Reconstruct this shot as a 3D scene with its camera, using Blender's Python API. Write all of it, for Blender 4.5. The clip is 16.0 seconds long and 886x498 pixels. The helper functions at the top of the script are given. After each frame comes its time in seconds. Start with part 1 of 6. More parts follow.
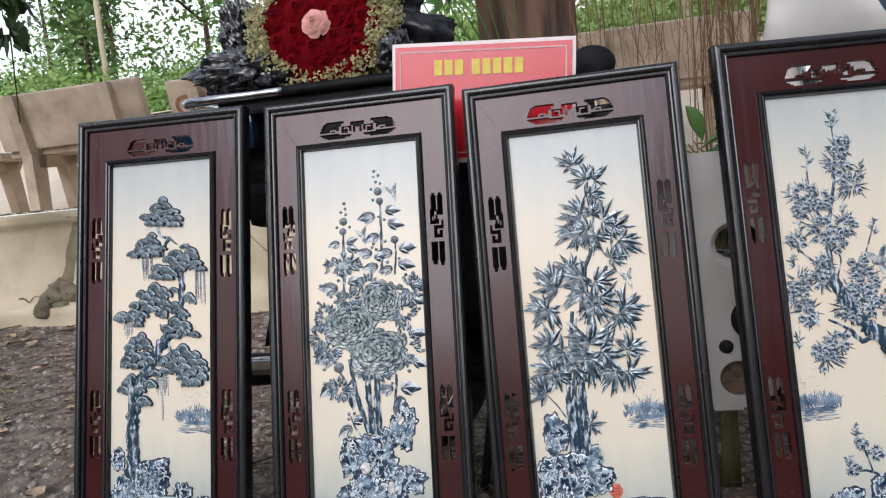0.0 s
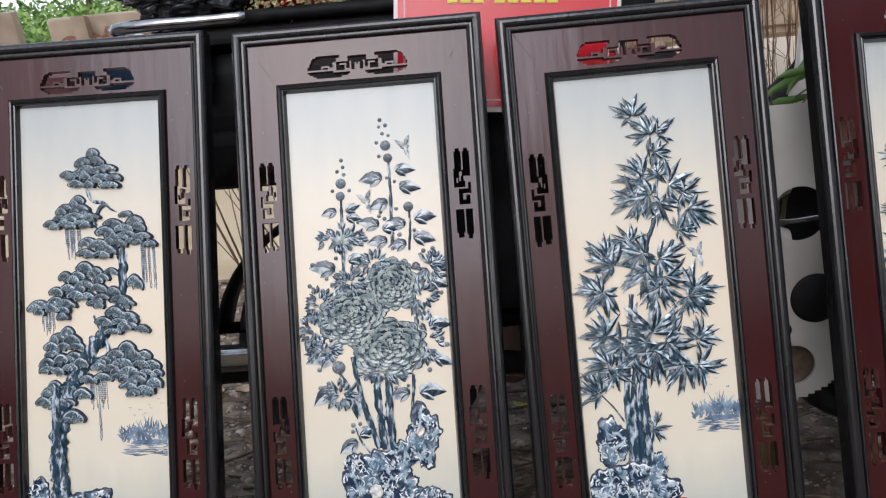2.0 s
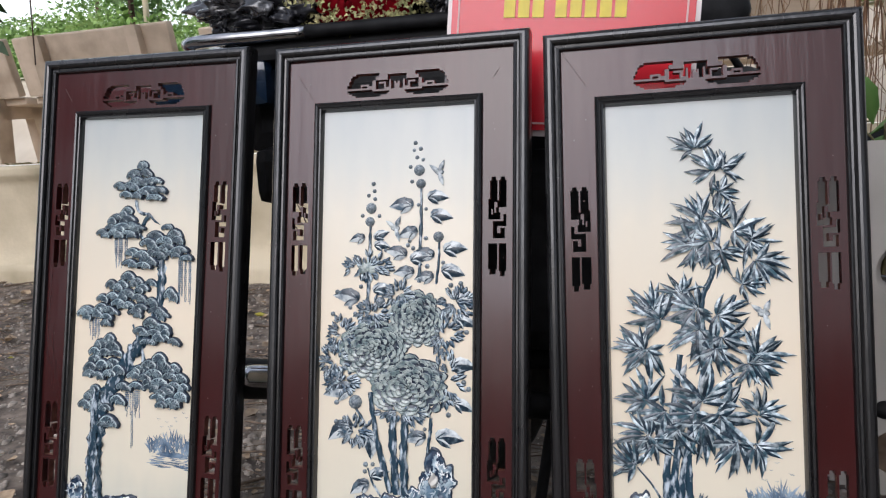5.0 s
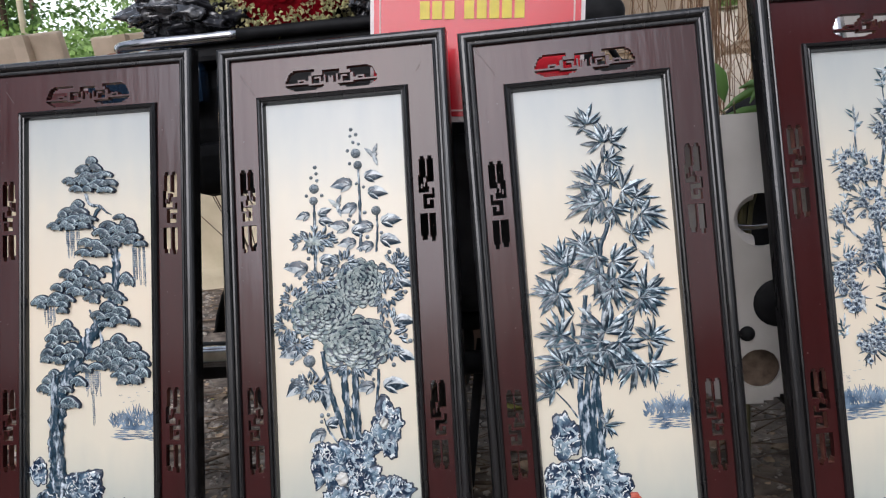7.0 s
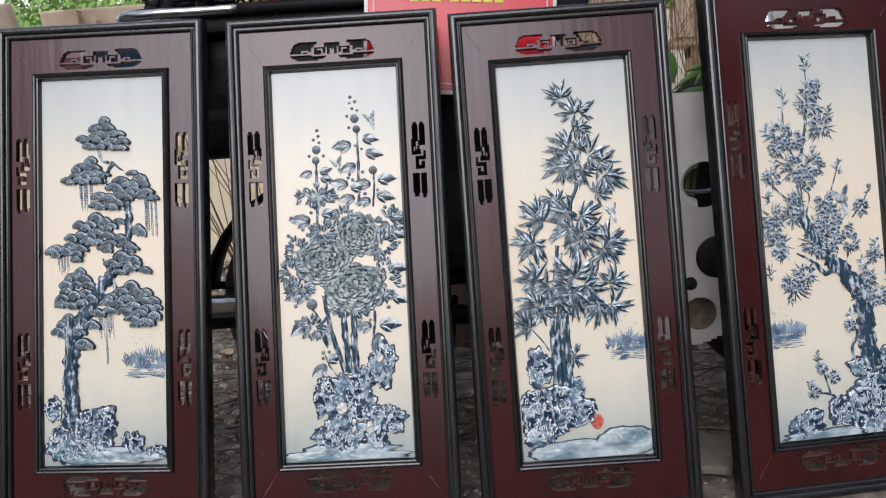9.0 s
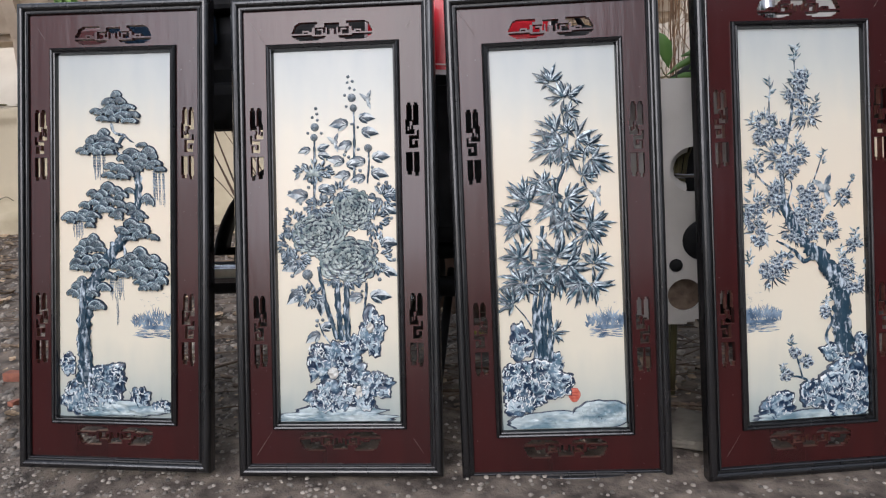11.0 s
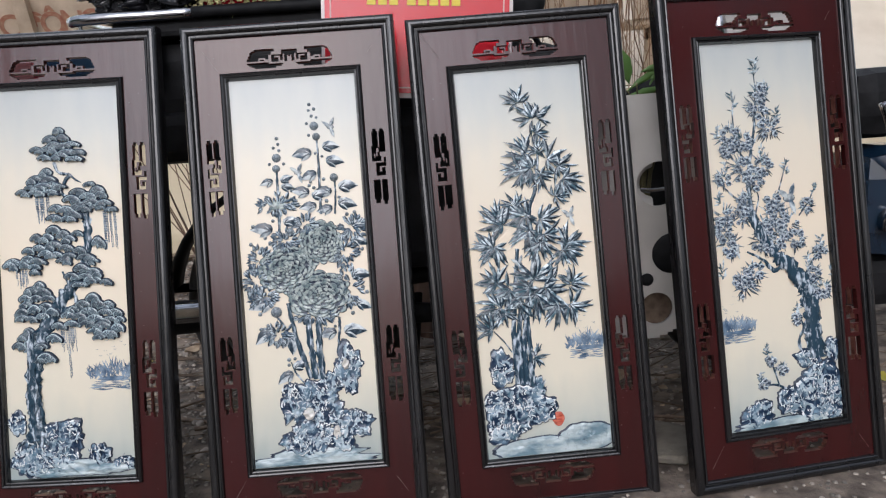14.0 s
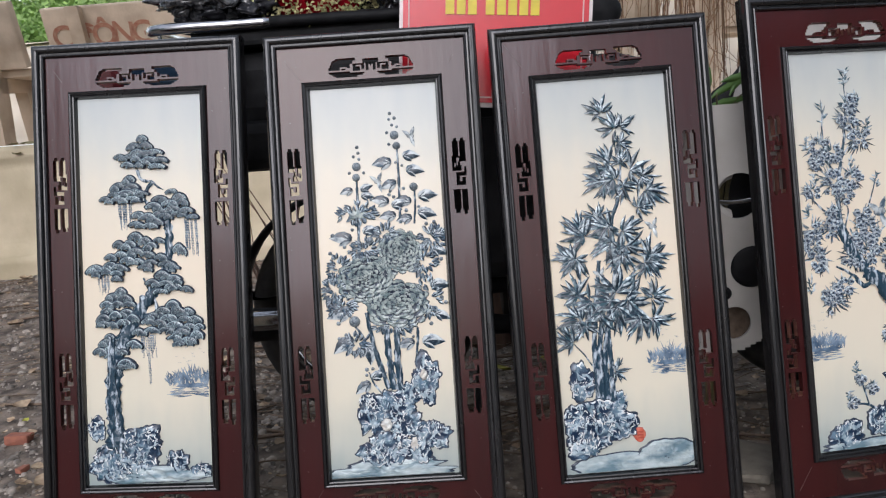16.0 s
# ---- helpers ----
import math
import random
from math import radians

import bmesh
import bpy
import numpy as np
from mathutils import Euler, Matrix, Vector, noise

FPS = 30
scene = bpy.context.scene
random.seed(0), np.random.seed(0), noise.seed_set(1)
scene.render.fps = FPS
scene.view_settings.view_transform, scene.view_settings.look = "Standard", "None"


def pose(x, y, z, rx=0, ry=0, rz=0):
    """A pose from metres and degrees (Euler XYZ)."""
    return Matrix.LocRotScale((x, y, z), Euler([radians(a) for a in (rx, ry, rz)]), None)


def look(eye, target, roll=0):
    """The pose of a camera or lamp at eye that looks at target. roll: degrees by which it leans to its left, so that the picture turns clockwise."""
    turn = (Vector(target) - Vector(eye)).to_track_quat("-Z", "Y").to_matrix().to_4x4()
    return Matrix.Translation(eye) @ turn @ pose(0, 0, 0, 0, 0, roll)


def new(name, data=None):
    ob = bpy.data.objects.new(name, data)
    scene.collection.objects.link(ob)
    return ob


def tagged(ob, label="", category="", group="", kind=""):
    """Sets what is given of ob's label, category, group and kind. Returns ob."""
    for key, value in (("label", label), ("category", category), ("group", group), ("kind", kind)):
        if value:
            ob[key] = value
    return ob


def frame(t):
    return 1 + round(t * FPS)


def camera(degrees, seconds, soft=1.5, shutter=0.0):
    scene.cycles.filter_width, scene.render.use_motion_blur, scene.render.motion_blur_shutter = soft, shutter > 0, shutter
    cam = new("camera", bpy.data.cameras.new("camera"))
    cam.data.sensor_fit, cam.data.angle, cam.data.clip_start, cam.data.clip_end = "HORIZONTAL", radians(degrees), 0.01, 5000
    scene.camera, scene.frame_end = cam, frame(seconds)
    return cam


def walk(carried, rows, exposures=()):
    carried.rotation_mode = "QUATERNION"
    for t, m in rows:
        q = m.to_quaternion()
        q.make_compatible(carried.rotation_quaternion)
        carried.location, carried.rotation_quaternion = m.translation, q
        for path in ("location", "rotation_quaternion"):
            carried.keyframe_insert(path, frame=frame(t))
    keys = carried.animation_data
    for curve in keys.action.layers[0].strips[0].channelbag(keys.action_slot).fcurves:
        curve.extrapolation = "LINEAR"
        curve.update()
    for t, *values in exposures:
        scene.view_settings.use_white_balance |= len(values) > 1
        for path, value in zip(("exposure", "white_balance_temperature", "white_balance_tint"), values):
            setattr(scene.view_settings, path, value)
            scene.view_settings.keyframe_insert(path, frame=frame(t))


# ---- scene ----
# The path is laid out square to the four pictures; S scales it to metres and SET leans it all back as they lean.
cam = camera(64.0, 16.0, soft=1.2)
S = 0.206
LEAN = 13.3
SET = pose(0, 0, 0.49, -LEAN)
PATH = [
    (0, (-0.104, 0.302, 1.644), (-0.526, 2.244, 1.872), -3.07),
    (0.5, (-0.433, 0.733, 1.799), (-0.809, 2.689, 1.976), -3.46),
    (1, (-1.029, 1.182, 1.921), (-1.253, 3.166, 2.029), -5.23),
    (1.5, (-1.481, 1.261, 1.848), (-1.562, 3.257, 1.950), -5.91),
    (2, (-1.467, 1.499, 1.913), (-1.601, 3.491, 2.022), -3.88),
    (2.5, (-1.244, 1.748, 1.945), (-1.607, 3.711, 2.069), -0.16),
    (3, (-1.102, 1.882, 2.046), (-1.631, 3.808, 2.149), 0.81),
    (3.5, (-1.027, 1.946, 2.125), (-1.615, 3.855, 2.221), 0.53),
    (4, (-0.968, 1.975, 2.130), (-1.581, 3.876, 2.234), 0.25),
    (4.5, (-0.876, 1.977, 2.172), (-1.477, 3.880, 2.301), 0.51),
    (5, (-0.647, 2.068, 2.136), (-1.179, 3.991, 2.272), 0.56),
    (5.2, (-0.616, 2.068, 2.087), (-1.109, 4.002, 2.222), 0.63),
    (7.5, (-0.927, 0.860, 1.635), (-1.142, 2.842, 1.791), -3.90),
    (8, (-1.124, 0.517, 1.484), (-1.300, 2.503, 1.643), -3.74),
    (8.5, (-1.157, 0.422, 1.403), (-1.291, 2.413, 1.541), -3.35),
    (9, (-1.200, 0.431, 1.378), (-1.280, 2.426, 1.498), -3.08),
    (9.5, (-1.215, 0.344, 1.419), (-1.286, 2.339, 1.530), -3.27),
    (10, (-1.082, 0.357, 1.404), (-1.198, 2.353, 1.474), -2.64),
    (10.2, (-1.004, 0.326, 1.406), (-1.136, 2.321, 1.454), -2.29),
    (12.3, (-0.664, -0.019, 1.618), (-0.859, 1.972, 1.632), -1.21),
    (12.5, (-0.777, 0.076, 1.646), (-0.973, 2.066, 1.674), -1.60),
    (13, (-1.013, 0.358, 1.725), (-1.126, 2.354, 1.781), -3.51),
    (13.5, (-1.056, 0.422, 1.717), (-1.077, 2.421, 1.768), -4.46),
    (14, (-1.130, 0.318, 1.665), (-1.122, 2.318, 1.708), -4.41),
    (14.5, (-1.237, 0.261, 1.635), (-1.231, 2.260, 1.691), -4.33),
    (15, (-1.514, 0.277, 1.657), (-1.523, 2.276, 1.723), -4.57),
    (15.5, (-1.675, 0.292, 1.666), (-1.722, 2.290, 1.740), -4.48),
    (16, (-1.672, 0.379, 1.702), (-1.729, 2.376, 1.780), -3.72),
]
walk(cam, [(t, SET @ look(Vector(eye) * S, Vector(target) * S, roll)) for t, eye, target, roll in PATH], exposures=[(0.0, -0.02, 5790, 12.5)])

# ---- light ----
world = bpy.data.worlds.new("sky")
scene.world = world
world.use_nodes = True
wn = world.node_tree
sky = wn.nodes.new("ShaderNodeTexSky")
sky.sky_type = "NISHITA"
sky.sun_disc = False
SUN_EL, SUN_AZ = radians(33), radians(191)
sky.sun_elevation, sky.sun_rotation = SUN_EL, SUN_AZ
sky.air_density, sky.dust_density, sky.ozone_density = 0.8, 8.0, 1.0
wn.nodes["Background"].inputs["Strength"].default_value = 0.15
veil = wn.nodes.new("ShaderNodeMix")
veil.data_type = "RGBA"
veil.inputs[0].default_value = 0.62
veil.inputs[7].default_value = (5.6, 5.8, 6.0, 1)
wn.links.new(sky.outputs[0], veil.inputs[6])
wn.links.new(veil.outputs[2], wn.nodes["Background"].inputs[0])
sun_data = bpy.data.lights.new("sun", "SUN")
sun_data.energy, sun_data.angle, sun_data.color = 1.1, radians(42), (0.96, 0.97, 1.0)
sun = new("sun", sun_data)
sun_way = Vector((math.sin(SUN_AZ) * math.cos(SUN_EL), math.cos(SUN_AZ) * math.cos(SUN_EL), math.sin(SUN_EL)))
sun.matrix_world = look(sun_way * 20, (0, 0, 0))


# ---- building helpers ----
def mesh_of(bm, name, mats, smooth=False):
    me = bpy.data.meshes.new(name)
    bm.to_mesh(me)
    bm.free()
    for m in (mats if isinstance(mats, (list, tuple)) else [mats]):
        me.materials.append(m)
    if smooth:
        me.polygons.foreach_set("use_smooth", [True] * len(me.polygons))
    return me


def part(name, bm, mats, parent=None, label="", smooth=False, at=None):
    ob = new(name, mesh_of(bm, name, mats, smooth))
    if at is not None:
        ob.matrix_basis = at
    if parent is not None:
        ob.parent = parent
    return tagged(ob, label) if label else ob


def box(bm, x0, x1, y0, y1, z0, z1, bevel=0.0):
    v = [bm.verts.new((x, y, z)) for x in (x0, x1) for y in (y0, y1) for z in (z0, z1)]
    f = [bm.faces.new([v[i] for i in q]) for q in ((0, 1, 3, 2), (4, 6, 7, 5), (0, 4, 5, 1), (2, 3, 7, 6), (0, 2, 6, 4), (1, 5, 7, 3))]
    if bevel:
        e = list({ed for fa in f for ed in fa.edges})
        bmesh.ops.bevel(bm, geom=e, offset=bevel, segments=2, affect="EDGES", profile=0.6)
    return bm


def thing(name, label, category, m=None, group="", kind=""):
    ob = new(name)
    ob.empty_display_size = 0.1
    if m is not None:
        ob.matrix_basis = m
    return tagged(ob, label, category, group, kind)


def profile_frame(w, h, profile):
    """A mitred moulding round a rectangle w x h: profile is a list of (inset from the outer edge, depth towards the viewer)."""
    bm = bmesh.new()
    rings = []
    for inset, out in profile:
        x, z = w / 2 - inset, h / 2 - inset
        rings.append([bm.verts.new(p) for p in ((-x, -out, -z), (x, -out, -z), (x, -out, z), (-x, -out, z))])
    for a, b in zip(rings, rings[1:]):
        for i in range(4):
            bm.faces.new((a[i], a[(i + 1) % 4], b[(i + 1) % 4], b[i]))
    return bm


# ---- materials ----
def material(name, base, rough=0.6, metal=0.0, second=None, scale=12.0, detail=6.0, spread=(0.35, 0.7), bump=0.0, bump_scale=80.0,
             coat=0.0, island=0.0, objects=0.0, rough_vary=0.0, stretch=(1, 1, 1), distort=0.0):
    """A noise-broken surface: two colours mixed at one scale, relief and gloss at another."""
    m = bpy.data.materials.new(name)
    m.use_nodes = True
    n, l = m.node_tree.nodes, m.node_tree.links
    b = n["Principled BSDF"]
    b.inputs["Metallic"].default_value = metal
    b.inputs["Roughness"].default_value = rough
    b.inputs["Coat Weight"].default_value = coat
    b.inputs["Coat Roughness"].default_value = 0.08
    co = n.new("ShaderNodeTexCoord")
    mp = n.new("ShaderNodeMapping")
    mp.inputs["Scale"].default_value = stretch
    l.new(co.outputs["Object"], mp.inputs[0])
    t = n.new("ShaderNodeTexNoise")
    t.inputs["Scale"].default_value, t.inputs["Detail"].default_value = scale, detail
    t.inputs["Distortion"].default_value = distort
    l.new(mp.outputs[0], t.inputs["Vector"])
    r = n.new("ShaderNodeMapRange")
    r.inputs["From Min"].default_value, r.inputs["From Max"].default_value = spread
    l.new(t.outputs[0], r.inputs[0])
    mix = n.new("ShaderNodeMix")
    mix.data_type = "RGBA"
    l.new(r.outputs[0], mix.inputs[0])
    mix.inputs[6].default_value = (*base, 1)
    mix.inputs[7].default_value = (*(second or [c * 0.75 for c in base]), 1)
    colour = mix.outputs[2]
    for amount, node, socket in ((island, "ShaderNodeNewGeometry", "Random Per Island"), (objects, "ShaderNodeObjectInfo", "Random")):
        if amount:
            g = n.new(node)
            rr = n.new("ShaderNodeMapRange")
            rr.inputs["To Min"].default_value, rr.inputs["To Max"].default_value = 1 - amount, 1 + amount
            l.new(g.outputs[socket], rr.inputs[0])
            hsv = n.new("ShaderNodeHueSaturation")
            l.new(rr.outputs[0], hsv.inputs["Value"])
            l.new(colour, hsv.inputs["Color"])
            colour = hsv.outputs[0]
    l.new(colour, b.inputs["Base Color"])
    if rough_vary:
        rv = n.new("ShaderNodeMapRange")
        rv.inputs["To Min"].default_value, rv.inputs["To Max"].default_value = max(0.02, rough - rough_vary), min(1, rough + rough_vary)
        l.new(t.outputs[0], rv.inputs[0])
        l.new(rv.outputs[0], b.inputs["Roughness"])
    if bump:
        t2 = n.new("ShaderNodeTexNoise")
        t2.inputs["Scale"].default_value, t2.inputs["Detail"].default_value = bump_scale, 5
        l.new(mp.outputs[0], t2.inputs["Vector"])
        bp = n.new("ShaderNodeBump")
        bp.inputs["Strength"].default_value, bp.inputs["Distance"].default_value = bump, 0.004
        l.new(t2.outputs[0], bp.inputs["Height"])
        l.new(bp.outputs[0], b.inputs["Normal"])
    return m


black_lacquer = material("black_lacquer", (0.008, 0.0075, 0.008), 0.27, coat=0.5, second=(0.019, 0.017, 0.016), scale=9, spread=(0.5, 0.9), bump=0.35, bump_scale=70, rough_vary=0.10, stretch=(1, 1, 0.2))
red_lacquer = material("red_lacquer", (0.050, 0.0075, 0.0075), 0.17, coat=0.12, second=(0.026, 0.006, 0.006), scale=6, bump=0.16, bump_scale=45, rough_vary=0.04, stretch=(1, 1, 0.15))
# Sawn fret edges, paler than the boards: their coppery glint is painted in.
cut_edge_glint = material("cut_edge_glint", (0.20, 0.085, 0.06), 0.35, second=(0.07, 0.018, 0.014), scale=60)
red_lacquer.node_tree.nodes["Principled BSDF"].inputs["Specular IOR Level"].default_value = 0.42
worn_edge = material("worn_edge", (0.13, 0.085, 0.075), 0.6, second=(0.05, 0.02, 0.018), scale=120)
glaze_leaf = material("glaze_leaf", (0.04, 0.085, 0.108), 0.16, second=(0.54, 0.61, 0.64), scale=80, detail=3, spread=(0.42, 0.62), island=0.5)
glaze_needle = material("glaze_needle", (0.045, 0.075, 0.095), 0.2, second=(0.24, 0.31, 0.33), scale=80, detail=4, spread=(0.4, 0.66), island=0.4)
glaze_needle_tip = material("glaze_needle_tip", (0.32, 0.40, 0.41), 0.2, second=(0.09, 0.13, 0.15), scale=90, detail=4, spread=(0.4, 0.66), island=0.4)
# Darker leaf glaze that also carries the unlit half of a ribbed leaf.
glaze_leaf_shade = material("glaze_leaf_shade", (0.012, 0.026, 0.042), 0.18, second=(0.16, 0.22, 0.26), scale=110, detail=4, spread=(0.5, 0.8), island=0.4)
glaze_blue = material("glaze_blue", (0.03, 0.07, 0.115), 0.2, second=(0.52, 0.60, 0.64), scale=60, detail=4, spread=(0.4, 0.62), island=0.35)
glaze_pale_leaf = material("glaze_pale_leaf", (0.07, 0.11, 0.15), 0.2, second=(0.56, 0.60, 0.60), scale=70, detail=3, spread=(0.36, 0.56), island=0.3)
glaze_mum = material("glaze_mum", (0.13, 0.18, 0.185), 0.16, second=(0.40, 0.45, 0.42), scale=75, detail=4, spread=(0.38, 0.60), island=0.22)
glaze_bark = material("glaze_bark", (0.020, 0.050, 0.078), 0.15, second=(0.54, 0.61, 0.67), scale=150, detail=7, spread=(0.51, 0.65), stretch=(1, 1, 0.32), bump=0.4, bump_scale=260)
# Rock glazes; hollow shade and ridge glints are put into their colours too.
glaze_ridge_glint = material("glaze_ridge_glint", (0.76, 0.79, 0.78), 0.10, second=(0.38, 0.48, 0.55), scale=34, detail=7, spread=(0.46, 0.70), bump=0.5, bump_scale=120)
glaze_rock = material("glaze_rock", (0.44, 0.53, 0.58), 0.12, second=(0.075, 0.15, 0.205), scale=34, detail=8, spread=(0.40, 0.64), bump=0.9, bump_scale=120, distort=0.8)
glaze_hollow_shade = material("glaze_hollow_shade", (0.012, 0.03, 0.065), 0.12, second=(0.18, 0.28, 0.37), scale=36, detail=5, spread=(0.48, 0.70))
glaze_shore = material("glaze_shore", (0.15, 0.23, 0.27), 0.14, second=(0.50, 0.57, 0.57), scale=16, detail=6, spread=(0.40, 0.62), stretch=(1, 1, 2.5), bump=0.3, bump_scale=70)
glaze_rim = material("glaze_rim", (0.018, 0.024, 0.04), 0.25, second=(0.05, 0.07, 0.1), scale=60)
glaze_bud = material("glaze_bud", (0.07, 0.10, 0.13), 0.22, second=(0.36, 0.40, 0.41), scale=2.6, objects=0.3)
glaze_blossom = material("glaze_blossom", (0.54, 0.60, 0.62), 0.2, second=(0.03, 0.065, 0.12), scale=1.9, detail=4, spread=(0.40, 0.58), objects=0.3)
glaze_wash = material("glaze_wash", (0.04, 0.09, 0.16), 0.3, second=(0.28, 0.36, 0.44), scale=50, island=0.3)
glaze_pale = material("glaze_pale", (0.70, 0.66, 0.58), 0.2, second=(0.62, 0.62, 0.58), scale=20)
seal_red = material("seal_red", (0.55, 0.10, 0.05), 0.4, second=(0.62, 0.2, 0.13), scale=120)
seal_line = material("seal_line", (0.42, 0.05, 0.03), 0.4, scale=100)
gravel_mat = material("gravel_soil", (0.25, 0.20, 0.155), 0.95, second=(0.055, 0.042, 0.033), scale=16, detail=10, spread=(0.35, 0.65), bump=1.0, bump_scale=120)
stone_mat = material("pebbles", (0.34, 0.295, 0.245), 0.8, second=(0.14, 0.12, 0.10), scale=60, island=0.6, bump=0.3)
debris_mat = material("dry_leaves", (0.46, 0.35, 0.23), 0.75, second=(0.20, 0.13, 0.075), scale=40, island=0.55)
yellow_leaf = material("yellow_leaves", (0.42, 0.36, 0.04), 0.7, second=(0.25, 0.26, 0.04), scale=30, island=0.3)
twig_mat = material("dry_twigs", (0.20, 0.145, 0.10), 0.9, second=(0.10, 0.07, 0.05), scale=50, island=0.3, bump=0.4)
flag_mat = material("pale_stone", (0.19, 0.17, 0.135), 0.9, second=(0.11, 0.095, 0.075), scale=20, bump=0.6)
brick_mat = material("brick_chip", (0.34, 0.13, 0.08), 0.9, second=(0.25, 0.1, 0.07), scale=50, bump=0.5)
concrete = material("weathered_concrete", (0.64, 0.55, 0.39), 0.92, second=(0.45, 0.38, 0.25), scale=3.5, detail=9, spread=(0.4, 0.7), bump=0.6, bump_scale=45)
moss_mat = material("mossy_plaster", (0.16, 0.15, 0.06), 0.95, second=(0.25, 0.22, 0.12), scale=14, bump=0.6)
crack_mat = material("crack", (0.10, 0.085, 0.055), 0.95, second=(0.06, 0.05, 0.03), scale=30)
bench_mat = material("bench_concrete", (0.58, 0.47, 0.355), 0.85, second=(0.36, 0.28, 0.20), scale=5, detail=9, spread=(0.4, 0.7), bump=0.4, bump_scale=70)
bench_paint = material("faded_red_paint", (0.28, 0.10, 0.06), 0.8, second=(0.36, 0.22, 0.14), scale=40)
sand_mat = material("pale_terrace", (0.74, 0.64, 0.50), 0.95, second=(0.62, 0.52, 0.39), scale=3, detail=8, bump=0.4)
bark_mat = material("banyan_bark", (0.17, 0.10, 0.065), 0.9, second=(0.05, 0.03, 0.022), scale=14, detail=10, spread=(0.38, 0.62), bump=1.0, bump_scale=55, stretch=(1, 1, 0.16))
root_mat = material("aerial_roots", (0.17, 0.085, 0.045), 0.9, second=(0.30, 0.19, 0.10), scale=12, island=0.45)
leaf_mat = material("green_leaves", (0.07, 0.15, 0.03), 0.5, second=(0.12, 0.22, 0.05), scale=6, island=0.45)
dark_leaf = material("dark_leaves", (0.022, 0.05, 0.014), 0.45, second=(0.04, 0.09, 0.02), scale=6, island=0.45)
bush_mat = material("bright_foliage", (0.24, 0.38, 0.09), 0.7, second=(0.34, 0.48, 0.16), scale=2, island=0.22)
far_leaf = material("far_foliage", (0.15, 0.26, 0.07), 0.6, second=(0.24, 0.36, 0.12), scale=2, island=0.35)
grass_mat = material("grass_bank", (0.22, 0.36, 0.09), 0.9, second=(0.30, 0.42, 0.13), scale=3, detail=8, bump=0.5)
chrome = material("chrome", (0.32, 0.32, 0.33), 0.14, 1.0, second=(0.6, 0.6, 0.62), scale=20, rough_vary=0.06)
black_plastic = material("black_plastic", (0.003, 0.003, 0.0035), 0.65, second=(0.014, 0.014, 0.015), scale=20, bump=0.2)
black_plastic.node_tree.nodes["Principled BSDF"].inputs["Specular IOR Level"].default_value = 0.2
black_film = material("black_plastic_film", (0.010, 0.010, 0.012), 0.10, second=(0.03, 0.03, 0.035), scale=30, bump=0.15, bump_scale=25)
black_film.node_tree.nodes["Principled BSDF"].inputs["Specular IOR Level"].default_value = 0.3
clear_film = material("clear_wrapping_film", (0.012, 0.012, 0.014), 0.05, second=(0.11, 0.11, 0.115), scale=26, spread=(0.5, 0.62), distort=1.0, bump=0.15, bump_scale=25, coat=0.6)
rubber = material("tyre_rubber", (0.022, 0.021, 0.02), 0.85, second=(0.05, 0.045, 0.04), scale=30, bump=0.4)
blue_paint = material("blue_paint", (0.008, 0.024, 0.048), 0.22, second=(0.005, 0.012, 0.028), scale=8, coat=0.5)
white_panel = material("white_fairing", (0.50, 0.48, 0.45), 0.38, second=(0.38, 0.36, 0.33), scale=6, detail=8, bump=0.08)
red_lens = material("red_lens", (0.07, 0.003, 0.006), 0.25, second=(0.035, 0.002, 0.004), scale=12)
sign_red = material("sign_red", (0.60, 0.020, 0.032), 0.2, second=(0.52, 0.018, 0.028), scale=6, coat=0.15)
sign_line = material("sign_border", (0.70, 0.42, 0.40), 0.3, scale=20)
sign_yellow = material("sign_letters", (0.75, 0.58, 0.03), 0.35, scale=30)
sign_clear = material("sign_edge", (0.72, 0.66, 0.64), 0.15, second=(0.6, 0.52, 0.5), scale=15)
rose_red = material("red_rose", (0.15, 0.0012, 0.005), 0.9, second=(0.09, 0.001, 0.003), scale=30, island=0.22)
rose_red.node_tree.nodes["Principled BSDF"].inputs["Specular IOR Level"].default_value = 0.08
rose_pink = material("pink_rose", (0.72, 0.36, 0.30), 0.55, second=(0.62, 0.24, 0.20), scale=40, island=0.12)
tiny_flower = material("tiny_cream_flowers", (0.50, 0.44, 0.22), 0.7, second=(0.20, 0.22, 0.07), scale=30, island=0.35)
fern_mat = material("plant_stems", (0.11, 0.10, 0.04), 0.6, second=(0.17, 0.14, 0.07), scale=10, island=0.3)


